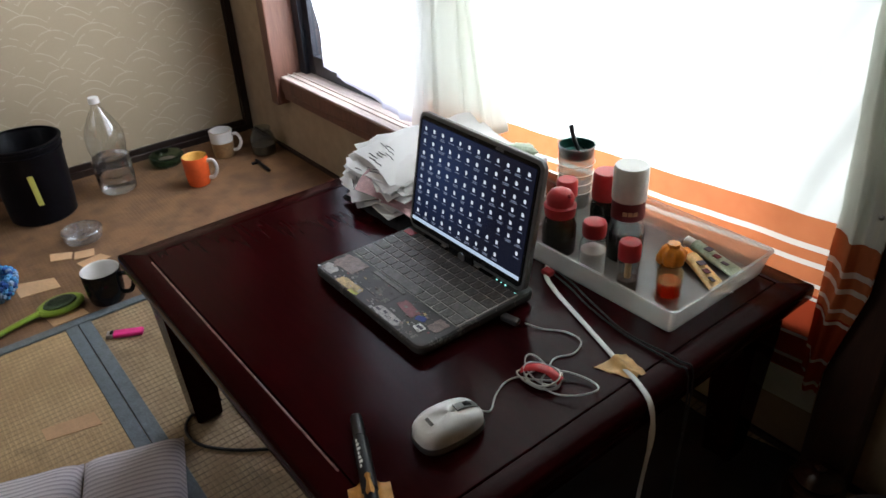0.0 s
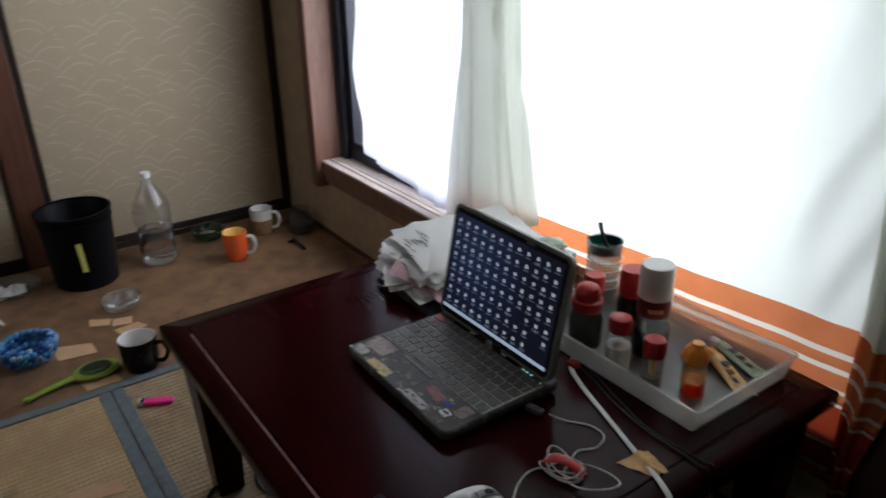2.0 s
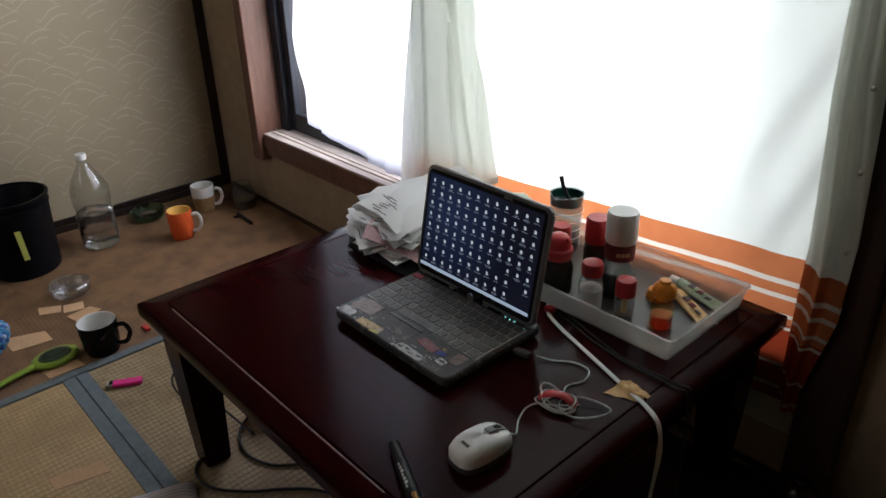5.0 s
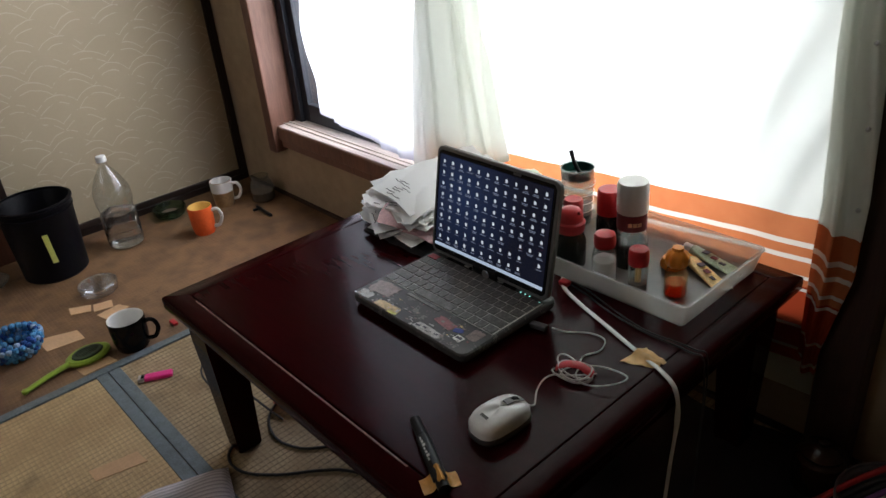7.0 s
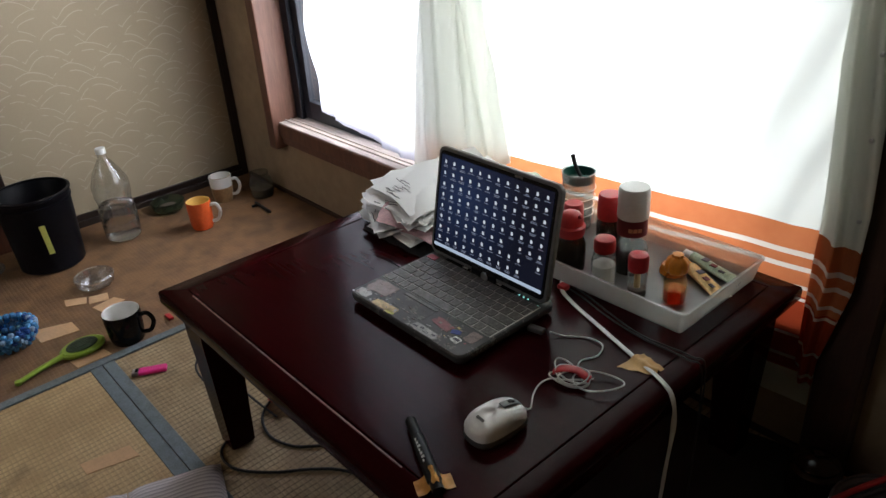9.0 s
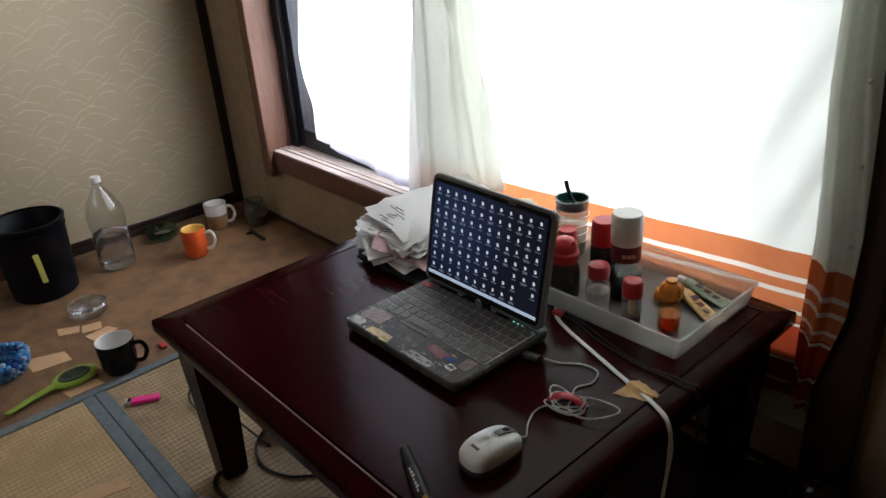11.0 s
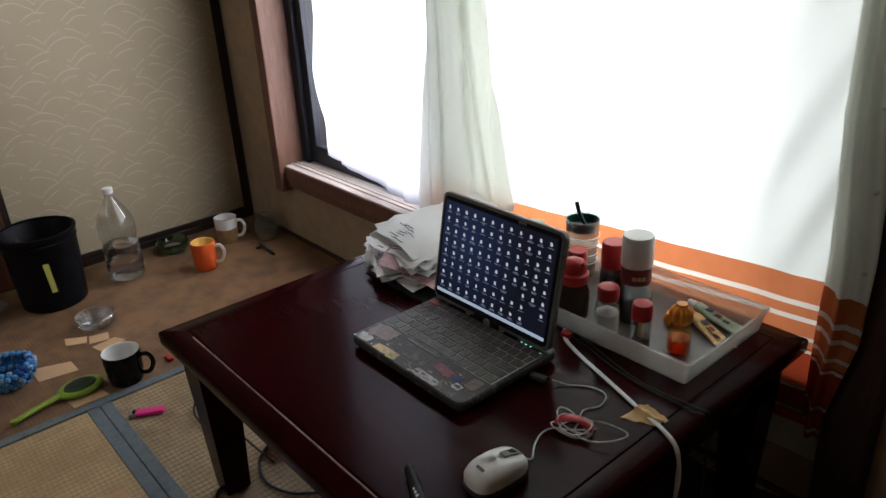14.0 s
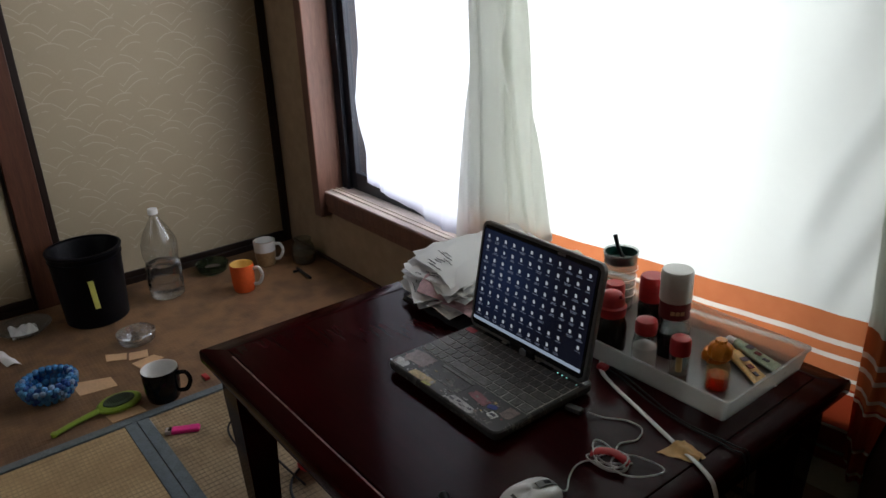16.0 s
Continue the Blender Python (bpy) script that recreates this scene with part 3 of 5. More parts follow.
# pillars
structure("pillar_corner", box(-0.03, 0.004, 0.061, WALL - 0.002, 0.0, 2.4, 0.002), "black_wood", "dark corner post between the sliding door and plaster wall", "pillar")
structure("pillar_middle", box(-0.03, 0.012, -0.838, -0.752, 0.0, 2.4, 0.003), "pillar", "reddish brown timber pillar between sliding doors", "pillar")
structure("pillar_right", box(WX1 + 0.008, WX1 + 0.082, 0.034, WALL - 0.002, 0.0, 2.4, 0.003), "dark_timber", "dark brown timber pillar beside the curtain", "pillar")
structure("door_rail", box(-0.03, 0.006, -3.3, 0.060, -0.002, 0.022, 0.002), "black_wood", "black lacquered floor rail of the sliding doors", "trim")
structure("door_head", box(-0.03, 0.016, -3.3, 0.060, 1.76, 1.82, 0.003), "pillar", "timber head rail above the sliding doors", "trim")
structure("wall_above_doors", box(-0.03, 0.004, -3.3, 0.060, 1.82, 2.4), "sand", "plastered wall above the sliding doors", "wall")


def fusuma(name, y0, y1):
    ob = thing(name, pose(0, 0, 0), "sliding paper door printed with pale waves, black lacquered frame", "sliding door", "sliding doors", "structure")
    part("paper_panel", box(-0.018, -0.002, y0 + 0.02, y1 - 0.009, 0.044, 1.74), "paper", ob, "beige paper with thin gold wave arcs")
    part("frame_stile", box(-0.022, 0.006, y0, y0 + 0.021, 0.023, 1.76, 0.002), "black_wood", ob)
    part("frame_stile", box(-0.022, 0.005, y1 - 0.010, y1, 0.023, 1.76, 0.002), "black_wood", ob)
    part("frame_rail", box(-0.022, 0.005, y0 + 0.021, y1 - 0.010, 0.023, 0.045, 0.002), "black_wood", ob)
    part("frame_rail", box(-0.022, 0.005, y0 + 0.021, y1 - 0.010, 1.738, 1.76, 0.002), "black_wood", ob)


fusuma("door_1", -0.751, 0.060)
fusuma("door_2", -1.72, -0.839)
fusuma("door_3", -2.60, -1.722)

# ---- curtains ----
def curtain(name, material, label, left, right, hem, y, amp, waves, top=1.70, nu=150, nv=70, seed=0.0, folds=()):
    """Hanging cloth: left, right and hem give its edges, amp and waves its folds; folds: creases from (x, z) to (x, z), width, depth."""
    def fn(u, v):
        z = top - v * (top - hem(u))
        x = left(z) + u * (right(z) - left(z))
        f = amp * (0.55 + 0.6 * v)
        w = math.sin(2 * math.pi * waves * u + seed + 0.7 * math.sin(5 * u + seed)) + 0.45 * math.sin(2 * math.pi * waves * 2.3 * u + 1.3 + 1.5 * v)
        d = f * w
        for x0, z0, x1, z1, wide, deep in folds:
            t = (z0 - z) / (z0 - z1)
            if t > 0:
                e = x - (x0 + (x1 - x0) * t + 0.006 * math.sin(5 * t))
                fade = min(1.0, 4 * t) * max(0.0, min(1.0, (1.25 - t) * 3))
                d -= deep * fade * (math.exp(-(e / wide) ** 2) - 0.6 * math.exp(-((e + 1.5 * wide) / wide) ** 2))
        return (x + 0.004 * math.sin(9 * z + 7 * u), y(u, z) + d, z)
    ob = thing(name, pose(0, 0, 0), label, "curtain")
    part("cloth", surface(fn, nu, nv), material, ob, smooth=True)
    part("hem", surface(lambda u, v: tuple(Vector(fn(u, 1.0)) + Vector((0, -0.0012, 0.0 + 0.016 * v - 0.001))), nu, 1), material, ob, smooth=True)
    return ob


def lerp(a, b, t):
    t = max(0.0, min(1.0, t))
    return a + (b - a) * t


# daylight side first, then the two layers in front of it
curtain("sheer_curtain", "sheer", "white sheer curtain glowing in daylight, hanging to the sill", lambda z: lerp(0.572, 0.535, (z - 0.33) / 0.28) + lerp(0, 0.035, (z - 0.62) / 0.16) + 0.02 * math.exp(-((z - 0.46) / 0.06) ** 2),
        lambda z: 1.26, lambda u: SILL + 0.012 + 0.060 * (1 - u) ** 2 + 0.003 * math.sin(7 * u), lambda u, z: 0.106, 0.0042, 3.2, nu=180,
        folds=((0.70, 1.5, 0.66, 0.35, 0.012, 0.010), (0.86, 1.5, 0.90, 0.32, 0.016, 0.009), (1.02, 1.5, 0.98, 0.32, 0.014, 0.010)))
curtain("cream_curtain", "cream", "thin cream curtain edge with loose folds", lambda z: lerp(1.12, 1.185, (z - 0.35) / 0.45), lambda z: lerp(1.478, 1.392, (z - 0.43) / 0.38) - lerp(0, 0.06, (z - 0.82) / 0.8),
        lambda u: 0.325 + 0.108 * u ** 1.6, lambda u, z: 0.024, 0.0040, 1.7, nu=200, nv=90, seed=1.2,
        folds=((1.22, 1.3, 1.245, 0.36, 0.007, 0.010), (1.255, 1.2, 1.40, 0.40, 0.006, 0.011), (1.31, 1.5, 1.335, 0.52, 0.008, 0.013), (1.19, 0.95, 1.20, 0.36, 0.010, 0.007), (1.345, 1.5, 1.44, 0.44, 0.010, 0.010)))
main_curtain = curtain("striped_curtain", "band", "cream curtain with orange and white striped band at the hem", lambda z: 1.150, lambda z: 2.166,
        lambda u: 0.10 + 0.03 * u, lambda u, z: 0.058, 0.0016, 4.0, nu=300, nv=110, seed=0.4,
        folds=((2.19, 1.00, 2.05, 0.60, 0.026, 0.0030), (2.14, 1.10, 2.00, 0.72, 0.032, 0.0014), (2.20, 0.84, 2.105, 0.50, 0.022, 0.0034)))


def edge_x(z):
    """Free edge of the curtain, drawn in below the band."""
    return 2.196 + lerp(0.0, 0.020, (0.80 - z) / 0.24) - lerp(0.0, 0.035, (0.42 - z) / 0.16)


def gathered(u, v):
    """The curtain's outer edge, drawn together in deep slanting folds in front of the pillar."""
    z = 1.72 - 1.50 * v
    left = 2.118 + lerp(0.0, 0.020, (0.75 - z) / 0.25)
    right = edge_x(z)
    s = u + 0.55 * (z - 0.48)
    f = 0.0055 * math.sin(2 * math.pi * 1.6 * s + 0.5) + 0.0022 * math.sin(2 * math.pi * 3.4 * s + 2.0 * z)
    return (left + (right - left) * u + 0.002 * math.sin(11 * z), 0.046 - 0.030 * min(1.0, u / 0.5) ** 1.3 + f * min(1.0, 3.0 * u), z - 0.016 * min(1.0, 2.2 * u))


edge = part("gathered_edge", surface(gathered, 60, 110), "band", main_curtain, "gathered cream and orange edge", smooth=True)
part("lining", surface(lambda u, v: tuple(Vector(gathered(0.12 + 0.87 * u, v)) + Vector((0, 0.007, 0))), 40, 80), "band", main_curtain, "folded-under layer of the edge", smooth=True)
for z in (0.90, 0.775, 0.655, 0.53):
    part("snap", lathe([(0, -0.002), (0.0035, -0.002), (0.0035, 0.001), (0, 0.002)], 12), "metal", edge).matrix_local = pose(edge_x(z) - 0.012, 0.004, z, 90)

# ---- table ----
H = 0.366
TX0, TX1, TY0, TY1 = 1.290, 2.126, -0.736, 0.053
table = thing("low_table", pose(0, 0, 0), "low dark red-brown lacquered wooden table on four tapered legs", "table")
G = 0.040
panel = part("tabletop", box(TX0 + G + 0.002, TX1 - G - 0.002, TY0 + G + 0.002, TY1 - G - 0.002, H - 0.022, H, 0.0018), "lacquer", table, "glossy dark red-brown centre panel")


def rim_board(a, b, c, d):
    """A mitred board of the rim, its outer edge rounded over."""
    bm = bmesh.new()
    (ax, ay), (bx, by), (cx, cy), (dx, dy) = a, b, c, d
    mx, my = (cx + dx) / 2 - (ax + bx) / 2, (cy + dy) / 2 - (ay + by) / 2
    n = math.hypot(mx, my)
    mx, my = mx / n, my / n
    prof = [(0.010, H - 0.034), (0.003, H - 0.031), (0.0, H - 0.026), (0.0, H - 0.007), (0.0018, H - 0.0025), (0.006, H), (G, H), (G, H - 0.022)]
    tx, ty = (bx - ax), (by - ay)
    ln = math.hypot(tx, ty)
    tx, ty = tx / ln, ty / ln
    rows = []
    for off, z in prof:
        rows.append((bm.verts.new((ax + mx * off + tx * off, ay + my * off + ty * off, z)), bm.verts.new((bx + mx * off - tx * off, by + my * off - ty * off, z))))
    for i in range(len(rows)):
        p, q = rows[i], rows[(i + 1) % len(rows)]
        bm.faces.new((p[0], p[1], q[1], q[0]))
    bm.faces.new([r[0] for r in rows]), bm.faces.new([r[1] for r in rows][::-1])
    bmesh.ops.recalc_face_normals(bm, faces=bm.faces[:])
    return bm


corners = [(TX0, TY0), (TX1, TY0), (TX1, TY1), (TX0, TY1)]
inner = [(TX0 + G, TY0 + G), (TX1 - G, TY0 + G), (TX1 - G, TY1 - G), (TX0 + G, TY1 - G)]
for i in range(4):
    j = (i + 1) % 4
    part("rim_board", rim_board(corners[i], corners[j], inner[j], inner[i]), "lacquer", table, smooth=True)
# thin pale strip painted in for the window's gleam on the rim
part("rim_highlight", box(TX0 + G + 0.03, TX1 - G - 0.12, TY0 + G - 0.0035, TY0 + G - 0.0008, H - 0.0015, H + 0.0006, 0.0005, 2), "worn", table, "pale strip painted for the highlight along the rim")
part("groove_bed", box(TX0 + 0.03, TX1 - 0.03, TY0 + 0.03, TY1 - 0.03, H - 0.030, H - 0.0225), "black_wood", table)
AP = 0.046
for x0, x1, y0, y1 in ((TX0 + AP, TX1 - AP, TY0 + AP - 0.012, TY0 + AP), (TX0 + AP, TX1 - AP, TY1 - AP, TY1 - AP + 0.012),
                       (TX0 + AP - 0.012, TX0 + AP, TY0 + AP, TY1 - AP), (TX1 - AP, TX1 - AP + 0.012, TY0 + AP, TY1 - AP)):
    part("apron", box(x0, x1, y0, y1, H - 0.096, H - 0.031, 0.002), "lacquer", table)


def table_leg(x, y):
    bm = bmesh.new()
    rings = []
    for z, w in ((H - 0.031, 0.036), (H - 0.10, 0.036), (H - 0.16, 0.033), (0.02, 0.026), (0.0, 0.025)):
        rings.append([bm.verts.new((x + sx * w, y + sy * w, z)) for sx, sy in ((-1, -1), (1, -1), (1, 1), (-1, 1))])
    for a, b in zip(rings, rings[1:]):
        for k in range(4):
            bm.faces.new((a[k], a[(k + 1) % 4], b[(k + 1) % 4], b[k]))
    bm.faces.new(rings[0]), bm.faces.new(rings[-1][::-1])
    bmesh.ops.recalc_face_normals(bm, faces=bm.faces[:])
    bmesh.ops.bevel(bm, geom=bm.edges[:], offset=0.0025, segments=2, affect="EDGES")
    return bm


LG = 0.060
for lx in (TX0 + LG, TX1 - LG):
    for ly in (TY0 + LG, TY1 - LG):
        part("leg", table_leg(lx, ly), "lacquer", table)

# ---- laptop ----
LW, LD = 0.286, 0.218
laptop = thing("laptop", pose(1.733, -0.512, H, 0, 0, -0.4), "worn dark grey laptop with stickers, open on the table", "laptop")
def slab_loops(hx, hy, r, zs):
    return [rounded_rect(hx - d, hy - d, max(r - d, 0.002), z, 6) for d, z in zs]


lap_body = part("body", loft(slab_loops(LW / 2, LD / 2, 0.016, ((0.006, 0.004), (0.001, 0.009), (0.0, 0.014), (0.0005, 0.020), (0.003, 0.0225)))), "lap", laptop, "scuffed dark grey base with worn stickers")
lap_body.data.transform(Matrix.Translation((0, LD / 2, 0)))
for fx in (-0.115, 0.115):
    for fy in (0.02, LD - 0.02):
        part("foot", box(fx - 0.012, fx + 0.012, fy - 0.006, fy + 0.006, 0.0, 0.005, 0.001), "black", laptop)
part("keyboard_well", box(-0.1365, 0.1365, 0.070, 0.187, 0.0222, 0.0232, 0.0004, 1), "well", lap_body)
rows = [(0.0712, [1.25, 1, 1, 1, 5.2, 1, 1, 1, 1, 1.25]), (0.0910, [2.2, 1, 1, 1, 1, 1, 1, 1, 1, 1, 1, 2.4]), (0.1108, [1.7, 1, 1, 1, 1, 1, 1, 1, 1, 1, 1, 1, 1.9]),
        (0.1306, [1.4, 1, 1, 1, 1, 1, 1, 1, 1, 1, 1, 1, 1, 1.2]), (0.1504, [1] * 14 + [0.6]), (0.1702, [0.92] * 15)]
key_mesh = {}
for ky, widths in rows:
    unit = 0.271 / sum(widths)
    kx = -0.1355
    kh = 0.0177 if ky < 0.165 else 0.0152
    for w in widths:
        size = (round(w * unit - 0.0021, 4), kh)
        if size not in key_mesh:
            bm = box(-size[0] / 2, size[0] / 2, 0, size[1], 0, 0.0013, 0.0005, 1)
            mesh = bpy.data.meshes.new("key")
            bm.to_mesh(mesh)
            bm.free()
            mesh.materials.append(M["key"])
            key_mesh[size] = mesh
        k = new("key", key_mesh[size])
        k.parent = lap_body
        k.location = (kx + w * unit / 2, ky, 0.0232)
        kx += w * unit
rnd = random.Random(21)
for mt in ("sticker_a", "sticker_c", "sticker_d", "sticker_b"):
    bm = bmesh.new()
    for q in range(34 if mt in ("sticker_a", "sticker_c") else 9):
        fx, fy = rnd.uniform(-0.136, 0.136), rnd.uniform(0.005, 0.064 if mt != "sticker_c" else 0.03)
        fw, fh = rnd.uniform(0.0008, 0.0045), rnd.uniform(0.0006, 0.0028)
        slab([(fx - fw, fy - fh * 0.6), (fx + fw * 0.7, fy - fh), (fx + fw, fy + fh * 0.5), (fx - fw * 0.4, fy + fh)], 0.0224, 0.02275 + 0.00002 * q, bm)
    tagged(part("sticker_residue", bm, mt, lap_body, "scraped remains of stickers"), kind="stuff")
part("red_key", box(-0.133, -0.110, 0.170, 0.184, 0.0243, 0.0254, 0.0004, 1), "red", lap_body, "red sticker over a corner key")
part("touchpad", box(-0.060, 0.022, 0.026, 0.058, 0.0222, 0.0227, 0.0002, 1), "lap", lap_body, "dark touchpad rubbed grey")
part("touchpad_bar", box(-0.060, 0.022, 0.0595, 0.0665, 0.0225, 0.0236, 0.0004, 1), "key", lap_body)


def sticker(x, y, w, h, a, material, label):
    c, s = math.cos(radians(a)), math.sin(radians(a))
    rnd = random.Random(int(1000 * (x + 2 * y)))
    pts = []
    for k in range(18):
        t = k / 18 * 2 * math.pi
        r = 1 / max(abs(math.cos(t)), abs(math.sin(t)))
        px, py = w / 2 * r * math.cos(t) * rnd.uniform(0.86, 1.0), h / 2 * r * math.sin(t) * rnd.uniform(0.82, 1.0)
        pts.append((x + c * px - s * py, y + s * px + c * py))
    part("sticker", slab(pts, 0.0224, 0.0229), material, lap_body, label)


sticker(-0.105, 0.047, 0.058, 0.040, 4, "sticker_a", "faded brown sticker")
sticker(-0.118, 0.016, 0.034, 0.020, 0, "sticker_c", "pale rubbed sticker")
sticker(-0.055, 0.014, 0.058, 0.018, 3, "sticker_b", "ochre sticker, half scraped off")
sticker(-0.036, 0.0085, 0.022, 0.010, 10, "yellow", "small yellow sticker")
sticker(0.048, 0.013, 0.062, 0.017, -2, "sticker_c", "pale scribbled sticker")
sticker(0.056, 0.045, 0.046, 0.020, -6, "sticker_d", "maroon sticker")
sticker(0.088, 0.044, 0.018, 0.012, 20, "sticker_e", "small blue sticker")
sticker(0.103, 0.030, 0.018, 0.015, -8, "glaze_white", "small white label")
sticker(0.118, 0.052, 0.024, 0.030, 0, "sticker_a", "faded sticker")
for k, (sx, sy, sw) in enumerate(((0.026, 0.012, 0.010), (0.040, 0.015, 0.008), (0.052, 0.011, 0.012), (0.068, 0.014, 0.008))):
    part("printed_bar", box(sx - sw / 2, sx + sw / 2, sy - 0.002, sy + 0.002, 0.0229, 0.0232), "ink", lap_body)
part("label_bar", box(0.097, 0.109, 0.028, 0.033, 0.0229, 0.0232), "ink", lap_body)
for k in range(3):
    part("led", box(0.083 + 0.010 * k, 0.0852 + 0.010 * k, 0.190, 0.1918, 0.0222, 0.0232), "led", lap_body, "small lit cyan indicator")
part("led", box(0.128, 0.1302, 0.186, 0.1878, 0.0222, 0.0232), "led", lap_body, "small lit cyan indicator")
part("led", box(-0.138, -0.1345, 0.0055, 0.0085, 0.0222, 0.0232), "icon", lap_body, "small lit white indicator")
part("speaker_strip", box(-0.100, 0.072, 0.188, 0.196, 0.0222, 0.0230, 0.0003, 1), "bezel", lap_body)
for k in range(5):
    part("printed_bar", box(-0.055 + 0.021 * k, -0.043 + 0.021 * k, 0.190, 0.1945, 0.0229, 0.0234), "sticker_c", lap_body)
hinge = part("hinge", box(-0.030, 0.030, 0.186, 0.206, 0.022, 0.040, 0.004), "bezel", laptop, "swivel hinge in the middle")
part("hinge_badge", lathe([(0, 0), (0.008, 0), (0.008, 0.0015), (0.006, 0.002), (0, 0.002)], 20), "metal", hinge).matrix_local = pose(0.006, 0.1858, 0.030, 90)
# lid in its own frame: x across, z up along the lid, then tilted back
LIDH = 0.202
lid = part("lid", loft(slab_loops(LW / 2, LIDH / 2, 0.014, ((0.002, 0.0), (0.0, 0.0015), (0.0, 0.009), (0.004, 0.013)))), "lid", laptop, "grey lid with rounded corners")
lid.data.transform(Matrix.Translation((0, 0, LIDH / 2)) @ pose(0, 0, 0, 90) @ Matrix.Diagonal((1, 1, -1, 1)))
lid.data.flip_normals()
lid.matrix_local = pose(0, 0.190, 0.027, -11)
bz = part("bezel", loft(slab_loops(LW / 2 - 0.0062, LIDH / 2 - 0.0062, 0.010, ((0.0, -0.001), (0.0, 0.0008), (0.0006, 0.0012)))), "bezel", lid)
bz.data.transform(Matrix.Translation((0, 0, LIDH / 2)) @ pose(0, 0, 0, 90))
SX, SZ0, SZ1 = 0.1315, 0.017, 0.189
screen = part("screen", box(-SX, SX, -0.0022, -0.001, SZ0, SZ1), "picture", lid, "lit desktop screen full of icons")
part("taskbar", box(-SX, SX, -0.0028, -0.002, SZ0, SZ0 + 0.0058), "taskbar", lid, "lit pale taskbar")
part("camera_dot", box(-0.006, 0.006, -0.0018, -0.001, 0.1915, 0.1945, 0.0005, 1), "black", lid)
part("catch", box(0.045, 0.062, -0.002, 0.001, 0.1915, 0.1955, 0.0005, 1), "lid", lid)
icons, captions = bmesh.new(), bmesh.new()
rnd = random.Random(4)
for c in range(12):
    for r in range(8):
        if (r, c) in ((7, 10), (7, 11), (6, 10), (5, 8)):
            continue
        ix = -SX + 0.0125 + c * 0.0217
        iz = SZ1 - 0.0115 - r * 0.0202
        w, h = rnd.choice((0.0021, 0.0025, 0.0025)), 0.0030
        slabs = [(-w, -h), (w, -h), (w, h * 0.45), (w * 0.35, h), (-w, h)]
        a = [icons.verts.new((ix + px, -0.0026, iz + pz)) for px, pz in slabs]
        icons.faces.new(a)
        for q in range(rnd.choice((1, 2))):
            cw = rnd.uniform(0.004, 0.0075)
            z0 = iz - 0.0075 - 0.0024 * q
            captions.faces.new([captions.verts.new((ix + px, -0.0026, z0 + pz)) for px, pz in ((-cw, 0), (cw, 0), (cw, 0.0013), (-cw, 0.0013))])
tagged(part("icon_grid", icons, "icon", screen, "rows of small white file icons"), kind="stuff")
tagged(part("caption_grid", captions, "caption", screen), kind="stuff")

# ---- papers on a black pouch ----
pouch = tagged(link("pouch", surface(lambda u, v: (1.375 + 0.205 * u, -0.326 + 0.30 * v, H + 0.001 + 0.022 * (math.sin(math.pi * u) ** 0.35) * (math.sin(math.pi * v) ** 0.35)
                                                  + 0.0015 * math.sin(23 * u + 11 * v)), 40, 40), "black_cloth", None, True), "flat black nylon pouch lying under the papers", "pouch")
papers = thing("paper_stack", pose(0, 0, 0), "untidy stack of curled handwritten white papers on a black pouch", "papers")
rnd = random.Random(11)
NP = 30
for i in range(NP):
    f = i / (NP - 1)
    cx, cy = 1.458 + rnd.uniform(-0.024, 0.020) + 0.010 * f, -0.186 + rnd.uniform(-0.020, 0.016) + 0.022 * f
    ang = radians(rnd.uniform(-30, 22))
    z = H + 0.024 + 0.062 * f
    ca, sa = math.cos(ang), math.sin(ang)
    curl, ph = rnd.uniform(0.002, 0.012), rnd.uniform(0, 6)

    def sheet(u, v, cx=cx, cy=cy, ca=ca, sa=sa, z=z, curl=curl, ph=ph, i=i):
        x, y = (u - 0.5) * 0.182, (v - 0.5) * 0.257
        jag = 0.007 * math.sin(37 * v + ph * 3) * (1 - u)
        zz = z + curl * (2 * u - 1) ** 2 * (0.6 - u) + 0.0035 * math.sin(7 * u + 5 * v + ph) - 0.11 * max(0, 0.34 - v) ** 2 * (1.3 + math.sin(ph)) * (0.35 + 0.65 * f)
        return (cx + ca * (x + jag) - sa * y, cy + sa * (x + jag) + ca * y, zz)
    part("paper", surface(sheet, 10, 10, 0.0006), "sheet" if i not in (9, 15) else "pink_ink", papers, smooth=True)
    if i in (3, 5, 8, 10, 12, 14, 17, 18, 20, 22, 24, 25, 27, 29):
        bm = bmesh.new()
        for q in range(7):
            u0, v0 = rnd.uniform(0.12, 0.6), 0.03 + 0.026 * q
            pts = [tuple(Vector(sheet(u0 + 0.035 * s, v0 + rnd.uniform(-0.006, 0.006))) + Vector((0, 0, 0.0012))) for s in range(7)]
            sweep(pts, 0.00075, 4, bm=bm, steps=2)
        part("pen_strokes", bm, "ink", papers)

# ---- tray with seasonings ----
TRX0, TRX1, TRY0, TRY1, TRZ = 1.705, 2.066, -0.222, 0.024, H
tray = thing("plastic_tray", pose((TRX0 + TRX1) / 2, (TRY0 + TRY1) / 2, TRZ), "shallow milky translucent plastic tray holding seasonings", "tray")


